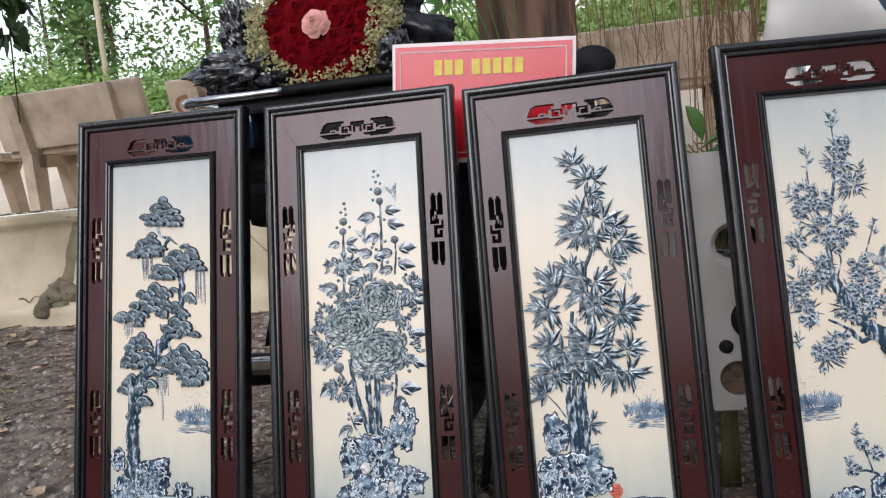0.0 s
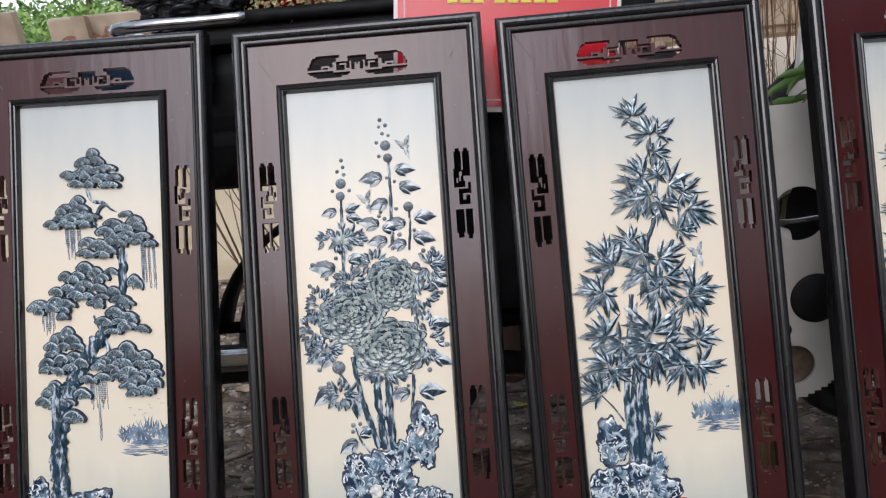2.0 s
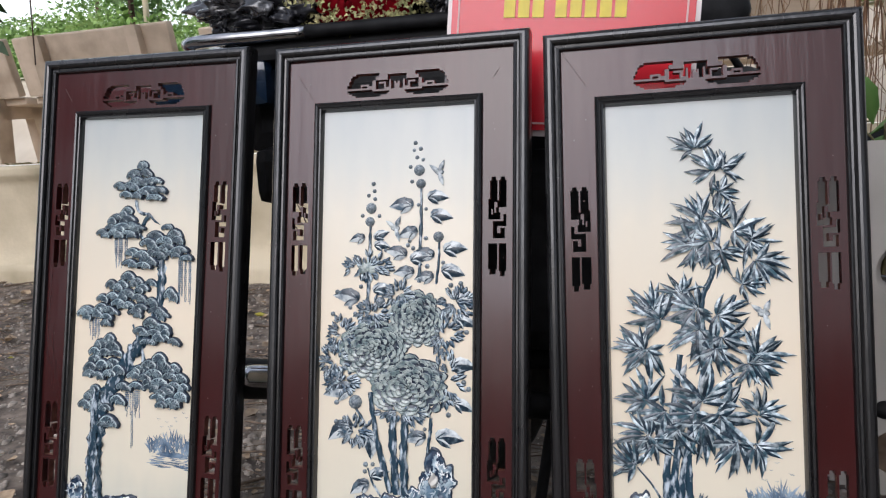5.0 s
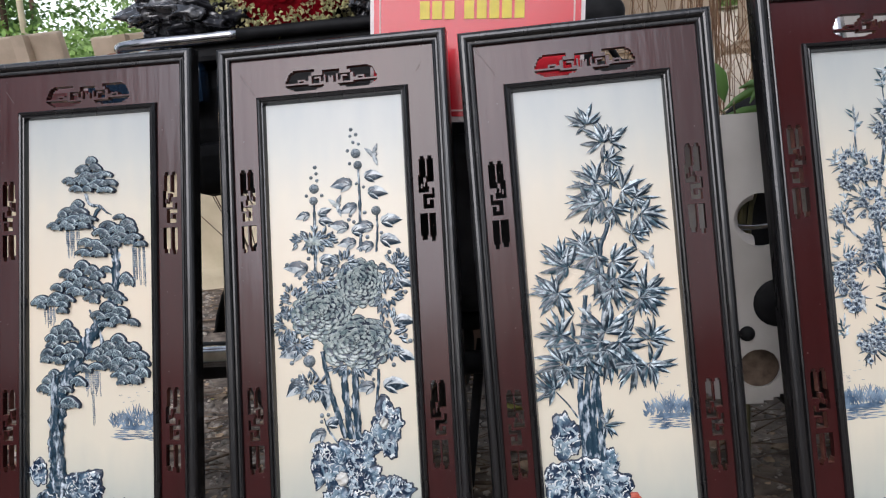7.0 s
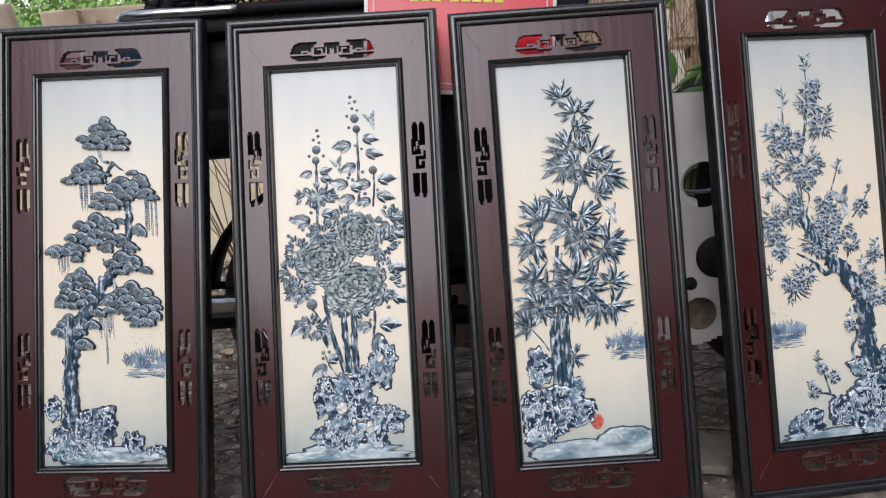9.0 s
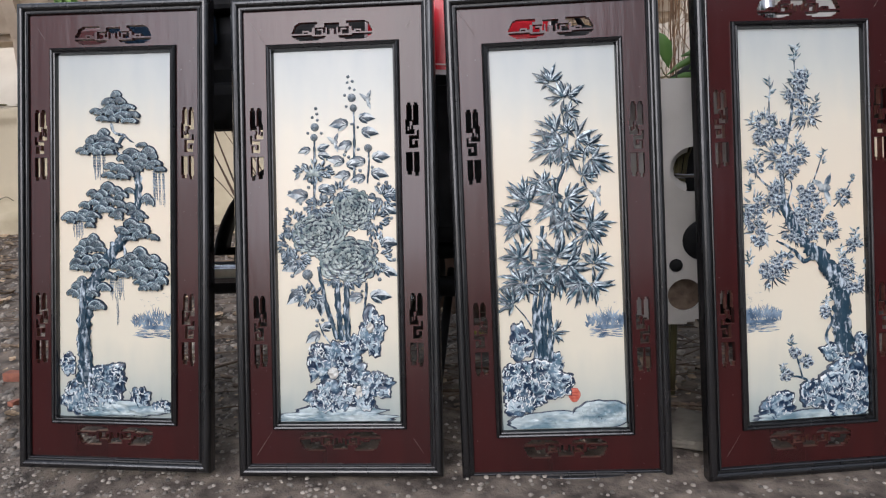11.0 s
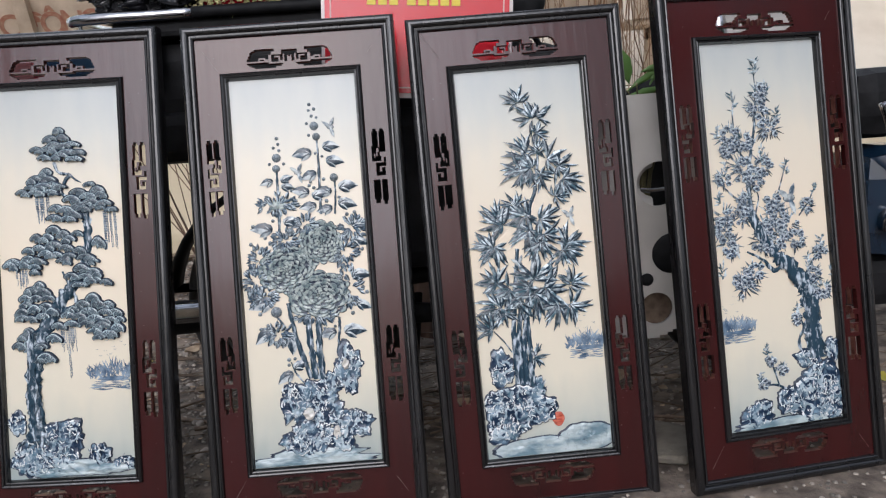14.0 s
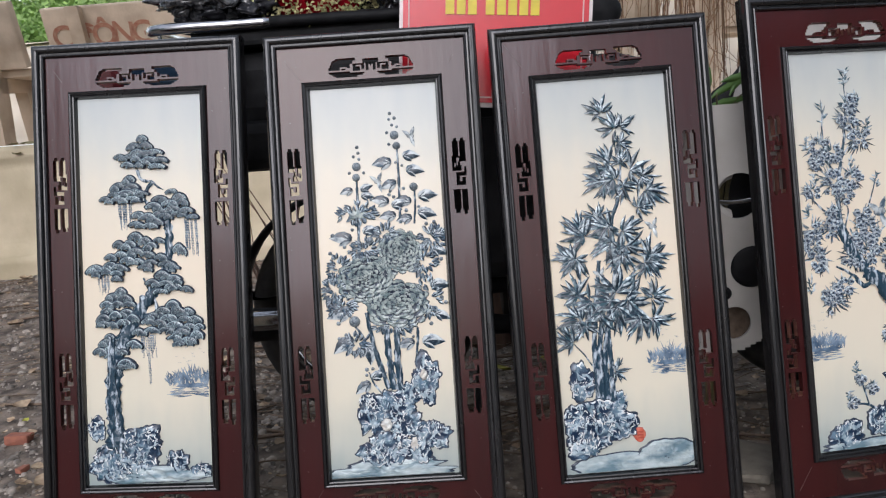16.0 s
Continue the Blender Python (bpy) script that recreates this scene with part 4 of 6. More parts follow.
def fret(g, x0, z1, cell_x, cell_z, cols, rows, cut, bars, thick):
    """The wood left standing where a fret is sawn out of the board."""
    for r in range(rows):
        run = None
        for c in range(cols + 1):
            hole = c < cols and any(a <= c < b and p <= r < q for a, b, p, q in cut) and not any(a <= c < b and p <= r < q for a, b, p, q in bars)
            wood = c < cols and not hole
            if wood and run is None:
                run = c
            if not wood and run is not None:
                slab(g, x0 + run * cell_x, x0 + c * cell_x, 0, thick, z1 - (r + 1) * cell_z, z1 - r * cell_z, edge=1)
                run = None


def slab(g, x0, x1, y0, y1, z0, z1, slot=0, edge=None):
    v = [(x, y, z) for x in (x0, x1) for y in (y0, y1) for z in (z0, z1)]
    g.add(v, [(0, 1, 3, 2), (4, 6, 7, 5), (0, 4, 5, 1), (2, 3, 7, 6), (0, 2, 6, 4), (1, 5, 7, 3)], slot)
    if edge is not None:
        for i in (1, 2, 5, 6):
            g.m[-i] = edge


def side_board(flip):
    """One upright board with its two frets."""
    g = Geo()
    iw = PW / 2 + BEAD
    w, h = FW / 2 - RIM, FH / 2 - RIM
    cx, cz, cols, rows = 0.00235, 0.00264, 12, 58
    a = iw + (w - iw - cols * cx) / 2
    b = a + cols * cx
    tops = (0.273, -0.123)
    for x0, x1 in ((iw, a), (b, w)):
        slab(g, x0, x1, 0, 0.012, -h, h)
    edges = [h] + [e for t in tops for e in (t, t - rows * cz)] + [-h]
    for top, low in zip(edges[::2], edges[1::2]):
        slab(g, a, b, 0, 0.012, low, top)
    for t in tops:
        fret(g, a, t, cx, cz, cols, rows, SIDE_CUT, SIDE_BAR, 0.012)
    if flip:
        g.v = [(-x, y, z) for x, y, z in g.v]
        g.f = [tuple(reversed(q)) for q in g.f]
    return g


def end_board(low):
    """The short board above or below the plate, with its fret."""
    g = Geo()
    iw, ih = PW / 2 + BEAD, PH / 2 + BEAD
    h = FH / 2 - RIM
    cx, cz, cols, rows = 0.0029, 0.0030, 59, 14
    x0 = -cols * cx / 2
    z0 = ih + 0.0055
    slab(g, -iw, x0, 0, 0.012, ih, h)
    slab(g, -x0, iw, 0, 0.012, ih, h)
    slab(g, x0, -x0, 0, 0.012, ih, z0)
    slab(g, x0, -x0, 0, 0.012, z0 + rows * cz, h)
    fret(g, x0, z0 + rows * cz, cx, cz, cols, rows, TOP_CUT, TOP_BAR, 0.012)
    if low:
        g.v = [(x, y, -z) for x, y, z in g.v]
        g.f = [tuple(reversed(q)) for q in g.f]
    return g


OUTER = [(0, -0.020), (0, 0.002), (0.0010, 0.0065), (0.0035, 0.0100), (0.0070, 0.0118), (0.0110, 0.0122), (0.0142, 0.0112), (0.0165, 0.0085), (0.0172, 0.0040), (0.0200, 0.0036), (0.0212, 0.0062), (0.0232, 0.0070), (0.0250, 0.0058), (0.0260, 0.0030), (RIM, 0.0), (RIM, -0.020), (0, -0.020)]
INNER = [(0, -0.010), (0, 0.002), (0.0013, 0.006), (0.0043, 0.0085), (0.0070, 0.0075), (0.0083, 0.0045), (0.0104, 0.0060), (0.0125, 0.0055), (0.0142, 0.001), (BEAD, -0.004), (BEAD, -0.010), (0, -0.010)]
shared = {
    "outer_moulding": mesh_of(profile_frame(FW, FH, OUTER), "outer_moulding", black_lacquer),
    "inner_moulding": mesh_of(profile_frame(PW + 2 * BEAD, PH + 2 * BEAD, INNER), "inner_moulding", black_lacquer),
    "right_board": side_board(False).mesh("side_board", [red_lacquer, cut_edge_glint], False),
    "left_board": side_board(True).mesh("side_board", [red_lacquer, cut_edge_glint], False),
    "top_board": end_board(False).mesh("end_board", [red_lacquer, cut_edge_glint], False),
    "bottom_board": end_board(True).mesh("end_board", [red_lacquer, cut_edge_glint], False),
    "porcelain_plate": mesh_of(box(bmesh.new(), -PW / 2 - 0.006, PW / 2 + 0.006, FACE, 0.010, -PH / 2 - 0.006, PH / 2 + 0.006), "porcelain_plate", plate_mat),
}
FRAME_LABELS = {"outer_moulding": "black lacquered rounded outer moulding", "inner_moulding": "black beaded inner moulding", "porcelain_plate": "cream and grey-blue glazed porcelain plate"}


def wear(p, rr):
    """Pale filler showing in the mitred corners, and chips in the lacquer."""
    a, b = (PW / 2 + BEAD, PH / 2 + BEAD), (FW / 2 - RIM, FH / 2 - RIM)
    for sx, sz in ((1, 1), (-1, 1), (1, -1), (-1, -1)):
        s, e = sorted((rr.uniform(0.0, 0.35), rr.uniform(0.5, 1.0)))
        if rr.random() < 0.5:
            continue
        rows = []
        for k in range(7):
            t = s + (e - s) * k / 6
            x, z = a[0] + (b[0] - a[0]) * t, a[1] + (b[1] - a[1]) * t
            w = rr.uniform(0.00015, 0.00045)
            rows.append([(sx * (x - w), -0.0005, sz * (z + w)), (sx * (x + w), -0.0005, sz * (z - w))])
        g = Geo()
        g.grid(rows)
        g.part("joint_line", worn_edge, p)
    g = Geo()
    for i in range(34):
        x = rr.choice((-1, 1)) * rr.uniform(a[0] + 0.004, b[0] - 0.003)
        z, r = rr.uniform(-b[1], b[1]), rr.uniform(0.0004, 0.0012)
        g.add([(x + math.cos(k * 1.05) * r * rr.uniform(0.5, 1.2), -0.0006, z + math.sin(k * 1.05) * r * rr.uniform(0.5, 1.6)) for k in range(6)], [(0, 1, 2, 3, 4, 5)])
    tagged(g.part("lacquer_chips", worn_edge, p), kind="stuff")


def picture(cx, y, cz, tilt, yaw, pitch, label, art, seed):
    p = thing("framed_porcelain_picture", label, "picture", SET @ pose(cx * S, y * S, cz * S, pitch, tilt, yaw), "four seasons pictures")
    for key, me in shared.items():
        ob = new("fret_board" if key.endswith("_board") else key, me)
        ob.parent = p
        if key in FRAME_LABELS:
            tagged(ob, FRAME_LABELS[key])
    wear(p, random.Random(seed + 50))
    art(p, random.Random(seed))
    return p


picture(-4.806, 7.210, 1.768, 1.41, -0.80, 1.08, "red-brown fretted frame with blue porcelain pine tree relief", pine_art, 1)
picture(-2.461, 7.225, 1.715, 0.07, 0.67, 0.20, "red-brown fretted frame with grey-blue porcelain chrysanthemum relief", mum_art, 2)
picture(-0.226, 7.238, 1.618, -0.92, 1.60, 2.20, "red-brown fretted frame with blue porcelain bamboo relief", bamboo_art, 3)
picture(2.140, 7.274, 1.705, -1.41, 9.22, 2.30, "red-brown fretted frame with blue porcelain plum blossom relief", plum_art, 4)

# ---- ground, wall and terrace ----
rng = random.Random(11)


def height(x, y):
    rise = min(1.0, max(0.0, (y - 2.5) / 1.3))
    return 0.09 * rise * rise + 0.02 * noise.noise((x * 0.9, y * 0.9, 0.3)) + 0.008 * noise.noise((x * 5, y * 5, 1.3))


g = Geo()
xs = [-60, -25, -12, -7] + [-5 + 0.07 * i for i in range(100)] + [2.2, 3, 5, 9, 20, 60]
ys = [-60, -20, -8, -3, -1] + [0 + 0.07 * i for i in range(59)] + [5, 7, 12, 30, 90]
g.grid([[(x, y, (height(x, y) - 0.012) if -5 <= x <= 2 and 0 <= y <= 4.2 else -0.02) for y in ys] for x in xs])
tagged(g.part("ground", gravel_mat), "brown gravelly soil with dry leaves and roots", "ground", kind="structure")


def pebble(g, x, y, z, r, rr):
    n = 6
    rows = []
    for k, (q, up) in enumerate(((1.0, -0.4), (0.95, 0.25), (0.5, 0.62))):
        rows.append([(x + math.cos(a) * r * q * rr.uniform(0.75, 1.2), y + math.sin(a) * r * q * rr.uniform(0.75, 1.2), z + r * up) for a in (6.283 * j / n for j in range(n))])
    g.grid(rows, 0, True)
    o = len(g.v) - n
    g.f.append(tuple(range(o, o + n)))
    g.m.append(0)


g = Geo()
for i in range(15000):
    if i % 3 == 0:
        x, y = rng.uniform(-1.6, 0.9), rng.uniform(1.2, 2.6)
    else:
        x, y = rng.uniform(-3.9, -0.8), rng.uniform(1.25, 3.9)
    r = min(0.016, 0.0034 * rng.paretovariate(1.9))
    pebble(g, x, y, height(x, y) - 0.012, min(r, 0.006) if y < 1.75 and x > -1.3 else r, rng)
tagged(g.part("gravel", stone_mat), "small grey-brown pebbles and soil crumbs", "gravel", kind="stuff")


def flat_leaf(g, x, y, z, size, rr, curl=0.5):
    a, t = rr.uniform(0, 6.28), rr.uniform(-0.4, 0.4)
    rows = []
    for s, w in ((0, 0.05), (0.3, 0.4), (0.6, 0.42), (1.0, 0.03)):
        up = z + size * (curl * (s - 0.5) ** 2 + 0.05)
        cx, cy = x + math.cos(a) * s * size, y + math.sin(a) * s * size
        rows.append([(cx - math.sin(a) * w * size * e, cy + math.cos(a) * w * size * e, up + abs(e) * size * 0.12 + e * t * w * size) for e in (-1, 0, 1)])
    g.grid(rows)


for name, mat_, count, label in (("fallen_leaves", debris_mat, 1500, "curled dry brown leaves lying on the soil"), ("yellow_leaves", yellow_leaf, 40, "yellow fallen leaves on the soil")):
    g = Geo()
    for i in range(count):
        if i % 4 == 0:
            x, y = rng.uniform(-1.5, 0.9), rng.uniform(1.65, 2.6)
        else:
            x, y = rng.uniform(-4.2, -1.1), rng.uniform(1.5, 3.85)
        flat_leaf(g, x, y, height(x, y) - 0.002, min(0.06, 0.010 * rng.paretovariate(1.4)), rng)
    tagged(g.part(name, mat_), label, "leaves", kind="stuff")


def tube(g, pts, r0, r1, sides=6, slot=0, steps=5):
    path = spline(pts, steps)
    rows = []
    for i, q in enumerate(path):
        a, b = Vector(path[max(0, i - 1)]), Vector(path[min(len(path) - 1, i + 1)])
        d = (b - a).normalized()
        n = d.cross(Vector((0.31, 0.9, 0.28))).normalized()
        m = d.cross(n)
        r = r0 + (r1 - r0) * i / (len(path) - 1)
        rows.append([tuple(Vector(q) + n * math.cos(u) * r + m * math.sin(u) * r) for u in (6.283 * k / sides for k in range(sides))])
    g.grid(rows, slot, True)
    for row, flip in ((0, True), (len(rows) - 1, False)):
        o = len(g.v) - len(rows) * sides + row * sides
        f = tuple(range(o, o + sides))
        g.f.append(f[::-1] if flip else f)
        g.m.append(slot)


g = Geo()
for i in range(420):
    x, y = (rng.uniform(-1.4, 0.9), rng.uniform(1.7, 2.7)) if i % 2 else (rng.uniform(-4.2, -1.2), rng.uniform(2.2, 3.85))
    a, l = rng.uniform(-0.7, 0.7), rng.uniform(0.1, 0.6)
    z = height(x, y) - 0.005
    tube(g, [(x, y, z), (x + math.cos(a) * l * 0.5, y + math.sin(a) * l * 0.5, z + rng.uniform(0, 0.015)), (x + math.cos(a) * l, y + math.sin(a) * l, z)], rng.choice((0.0015, 0.002, 0.003, 0.006)), 0.0012, 5, steps=3)
tagged(g.part("twigs", twig_mat), "dry roots and twigs lying on the soil", "twigs", kind="stuff")
for x, y, s in ((-1.62, 1.98, 0.03), (-1.50, 1.80, 0.016)):
    bm = bmesh.new()
    box(bm, -s, s, -s * 0.6, s * 0.6, 0, s * 0.9, s * 0.18)
    for v in bm.verts:
        v.co += Vector(noise.noise_vector(v.co * 30)) * s * 0.25
    chip = part("brick_chip", bm, brick_mat, None, at=pose(x, y, height(x, y) - 0.012, 0, 8, rng.uniform(0, 90)))
    tagged(chip, "broken orange brick chip on the soil", "brick chip", "brick chips")

for x, y, s in ((0.25, 1.60, 0.085), (0.40, 1.72, 0.06), (0.13, 1.74, 0.05)):
    bm = bmesh.new()
    box(bm, -s, s, -s * 0.7, s * 0.7, 0, 0.03, 0.01)
    for v in bm.verts:
        v.co += Vector(noise.noise_vector(v.co * 18)) * s * 0.3
    tagged(part("flat_stone", bm, flag_mat, None, at=pose(x, y, height(x, y) - 0.018, 2, 3, rng.uniform(0, 90))), "pale flat stone half sunk in the soil", "stone", "flat stones")

# retaining wall of plastered stone with a cracked face
WALL_Y, TERRACE = 3.95, 0.785
wall = thing("retaining_wall", "low ochre plastered wall with cracks and moss", "wall", kind="structure")
g = Geo()
wx = [-9 + 0.1 * i for i in range(141)]
wz = [-0.05, 0.0, 0.08, 0.15, 0.19, 0.2, 0.3, 0.4, 0.5, 0.6, 0.66, 0.7, 0.72, 0.74, 0.76, TERRACE]
g.grid([[(x, WALL_Y + (0.06 if z < 0.195 else 0.03 if z > 0.71 else 0.0) * -1 + 0.03 * noise.noise((x * 1.3, z * 3, 0)) + 0.012 * noise.noise((x * 6, z * 6, 4)), z) for z in wz] + [(x, WALL_Y + 0.3, TERRACE)] for x in wx])
g.part("wall_face", concrete, wall)
g = Geo()
for x0, z0, x1, z1 in ((-3.62, 0.245, -3.44, 0.25), (-3.14, 0.25, -2.95, 0.27)):
    pts = [(x0 + (x1 - x0) * k / 5, WALL_Y - 0.012 + 0.03 * noise.noise(((x0 + (x1 - x0) * k / 5) * 1.3, (z0 + (z1 - z0) * k / 5) * 3, 0)), z0 + (z1 - z0) * k / 5 + rng.uniform(-0.02, 0.02)) for k in range(6)]
    tube(g, pts, 0.004, 0.002, 5)
g.part("crack", crack_mat, wall)
g = Geo()
for i in range(300):
    x = rng.uniform(-6, 2)
    flat_leaf(g, x, WALL_Y + rng.uniform(-0.05, 0.12), TERRACE + 0.005 - (0.05 if rng.random() < 0.3 else 0), rng.uniform(0.02, 0.05), rng)
tagged(g.part("moss_fringe", moss_mat, wall), kind="stuff")
stain_mat = material("damp_plaster", (0.20, 0.175, 0.10), 0.95, second=(0.30, 0.26, 0.16), scale=16, bump=0.7, bump_scale=60)
rubble_mat = material("bare_rubble", (0.23, 0.20, 0.135), 0.95, second=(0.10, 0.085, 0.055), scale=12, detail=9, bump=0.9, bump_scale=50)


def wall_front(x, z):
    """How far forward the plaster stands at a place on the wall."""
    return WALL_Y + (0.06 if z < 0.195 else 0.03 if z > 0.71 else 0.0) * -1 + 0.03 * noise.noise((x * 1.3, z * 3, 0)) + 0.012 * noise.noise((x * 6, z * 6, 4))


g = Geo()
g.grid([[(x0 + (k - 2) * w + 0.012 * noise.noise((x0 * 9, z, k)), wall_front(x0, z) - 0.012 + 0.004 * abs(k - 2), z) for k in range(5)] for x0, z, w in ((-3.06, 0.74, 0.028), (-3.10, 0.68, 0.036), (-3.14, 0.60, 0.030), (-3.19, 0.52, 0.024), (-3.22, 0.45, 0.018), (-3.25, 0.39, 0.022), (-3.27, 0.34, 0.030))])
g.part("drip_stain", stain_mat, wall, "dark damp run down the plaster")
for x, z, rx, rz in ((-3.30, 0.315, 0.10, 0.055), (-3.37, 0.255, 0.10, 0.060), (-3.24, 0.275, 0.09, 0.065), (-3.42, 0.185, 0.06, 0.060), (-3.33, 0.195, 0.07, 0.045), (-3.15, 0.245, 0.06, 0.030)):
    g = Geo()
    rows = []
    for i in range(5):
        u = i / 4
        rows.append([(x + math.cos(a) * rx * q * (1 - 0.9 * u * u), wall_front(x, z) + 0.012 - 0.05 * math.sin(u * 1.57), z + math.sin(a) * rz * q * (1 - 0.9 * u * u)) for a, q in ((6.283 * j / 11, 1 + 0.35 * noise.noise((j * 0.9, x * 7, z * 9))) for j in range(11))])
    g.grid(rows, 0, True)
    g.part("rubble_stone", rubble_mat, wall, "bare grey-brown rubble stone", False)
g = Geo()
BANK = 1.70
g.grid([[(x, y, z + 0.004 + 0.02 * noise.noise((x, y, 0))) for y, z in ((WALL_Y + 0.06, TERRACE), (4.3, TERRACE), (4.6, TERRACE), (5, TERRACE), (5.6, TERRACE + 0.005), (6.2, 1.22), (7.0, BANK))] for x in (-14, -10, -8, -6, -5, -4, -3, -2, -1, 0, 1, 2, 4, 8)])
tagged(g.part("terrace", sand_mat), "pale sandy terrace rising behind the benches", "terrace", kind="structure")
g = Geo()
g.grid([[(x, y, BANK - 0.02 + (y - 7.0) * 0.10 + 0.12 * noise.noise((x * 0.6, y * 0.6, 2))) for y in (6.9, 7.6, 8.5, 10, 11.5, 13)] for x in (-40, -24, -14, -10, -8, -6, -5, -4, -3, -2, -1, 0, 1, 2, 4, 8, 20, 40)])
tagged(g.part("grass_bank", grass_mat), "bright green grassy bank beyond the terrace", "bank", kind="structure")


# ---- benches ----
def bench(m, label):
    b = thing("concrete_bench", label, "bench", m, "terrace benches")
    L = 1.16
    bm = bmesh.new()
    box(bm, -L / 2, L / 2, -0.03, 0.03, 0, 0.37, 0.012)
    bmesh.ops.transform(bm, matrix=pose(0, 0.02, 0.44, 14), verts=bm.verts)
    part("backrest", bm, bench_mat, b)
    bm = bmesh.new()
    box(bm, -L / 2, L / 2, 0.04, 0.44, 0.39, 0.44, 0.012)
    part("seat", bm, bench_mat, b)
    for sx in (-0.36, 0.36):
        g = Geo()
        for pts in ([(-0.06, 0.0), (0.05, 0.0), (0.07, 0.39), (-0.06, 0.42)], [(0.30, 0.0), (0.39, 0.0), (0.35, 0.39), (0.23, 0.39)], [(0.0, 0.30), (0.36, 0.32), (0.40, 0.39), (-0.02, 0.39)], [(-0.065, 0.40), (0.04, 0.40), (-0.07, 0.785), (-0.15, 0.785)]):
            v = [(sx + dx, y, z) for dx in (-0.04, 0.04) for y, z in pts]
            g.add(v, [(0, 1, 2, 3), (7, 6, 5, 4), (0, 4, 5, 1), (1, 5, 6, 2), (2, 6, 7, 3), (3, 7, 4, 0)])
        g.part("leg_frame", bench_mat, b, smooth=False)
    return b


BACK = TERRACE + 0.002
bench(pose(-3.38, 4.38, BACK, 0, 0, -1), "weathered concrete bench with splayed legs on the terrace")
second = bench(pose(-2.22, 4.68, BACK, 0, 0, 0), "weathered concrete bench with faded red brush marks")
bench(pose(-4.60, 4.40, BACK, 0, 0, -3), "weathered concrete bench with splayed legs on the terrace")
bench(pose(-0.85, 5.06, BACK, 0, 0, 0), "weathered concrete bench with splayed legs on the terrace")
bench(pose(0.46, 5.06, BACK, 0, 0, 0), "weathered concrete bench with splayed legs on the terrace")
bench(pose(1.75, 5.06, BACK, 0, 0, 0), "weathered concrete bench with splayed legs on the terrace")
# brushed letters on the back of the second bench
for ch, x, lean in (("C", -0.47, -6), ("\u0110", -0.325, 4), ("\u00d4", -0.215, -3), ("N", -0.105, 5), ("G", 0.02, -4)):
    curve = bpy.data.curves.new("letter", "FONT")
    curve.body, curve.size, curve.align_x, curve.offset, curve.extrude = ch, 0.185, "CENTER", 0.004, 0.0008
    tmp = bpy.data.objects.new("letter", curve)
    me = bpy.data.meshes.new_from_object(tmp)
    bpy.data.objects.remove(tmp)
    me.materials.clear()
    me.materials.append(bench_paint)
    letter = new("letter", me)
    letter.matrix_basis = pose(0, 0.02, 0.44, 14) @ pose(x, -0.0335, 0.135, 90, lean, 0)
    letter.parent = second
    tagged(letter, "faded red brushed letter")


# ---- plants ----
def leaf_cloud(g, centre, radii, count, size, rr, slot=0, droop=0.0):
    for i in range(count):
        d = Vector((rr.gauss(0, 1), rr.gauss(0, 1), rr.gauss(0, 1))).normalized() * rr.random() ** 0.4
        c = Vector(centre) + Vector((d.x * radii[0], d.y * radii[1], d.z * radii[2]))
        a = Vector((rr.uniform(-1, 1), rr.uniform(-1, 1), rr.uniform(-1, 0.6) - droop)).normalized()
        n = a.cross(Vector((rr.uniform(-1, 1), rr.uniform(-1, 1), rr.uniform(-1, 1)))).normalized()
        s = size * rr.uniform(0.6, 1.3)
        g.add([tuple(c), tuple(c + a * s * 0.45 + n * s * 0.24), tuple(c + a * s), tuple(c + a * s * 0.45 - n * s * 0.24)], [(0, 1, 2, 3)])


g = Geo()
for i in range(190):
    near = i % 5 < 3
    x, y = rng.uniform(-13, 5), rng.uniform(7.2, 9.4) if near else rng.uniform(9.2, 13)
    leaf_cloud(g, (x, y, BANK + (y - 7) * 0.10 + (rng.uniform(0.0, 0.35) if near else rng.uniform(0.2, 1.0))), (0.9, 0.5, rng.uniform(0.25, 0.5)), 620, 0.085, rng)
tagged(g.part("undergrowth", bush_mat), "bright green sunlit undergrowth beyond the benches", "bushes", kind="stuff")
for x, y, h, r in ((-7.4, 10.5, 3.4, 0.8), (-5.2, 9.5, 3.2, 0.7), (-9.8, 12.0, 4.0, 1.2), (-6.3, 8.4, 2.6, 0.45), (-4.1, 11.5, 3.4, 1.0), (-2.2, 12.0, 3.6, 1.2), (1.5, 11.0, 3.4, 1.2)):
    t = thing("tree", "slender tree with thin green crown", "tree", pose(x, y, BANK + (y - 7) * 0.10 - 0.1), "far trees")
    g = Geo()
    tube(g, [(0, 0, 0), (0.1, 0, h * 0.4), (-0.05, 0.05, h)], 0.05, 0.02, 7)
    for k in range(5):
        a = rng.uniform(0, 6.28)
        z = h * rng.uniform(0.4, 0.9)
        tube(g, [(0.05, 0, z), (math.cos(a) * r * 0.5, math.sin(a) * r * 0.5, z + 0.4), (math.cos(a) * r, math.sin(a) * r, z + 0.7)], 0.03, 0.01, 5)
    g.part("trunk", bark_mat, t)
    g = Geo()
    for k in range(9):
        leaf_cloud(g, (rng.uniform(-r, r), rng.uniform(-r, r), h * rng.uniform(0.35, 1.15)), (r * 0.6, r * 0.6, 0.5), 300, 0.11, rng)
    g.part("crown", far_leaf, t)

# wire fence before the far trees
fence = thing("wire_fence", "thin grey wire fence with pale concrete posts", "fence", pose(0, 7.6, BANK - 0.1))
for x in (-8.6, -5.4, -2.2, 1.0):
    g = Geo()
    tube(g, [(x, 0, -0.1), (x, 0, 0.9), (x + 0.03, 0, 2.6)], 0.035, 0.03, 6)
    g.part("post", concrete, fence)
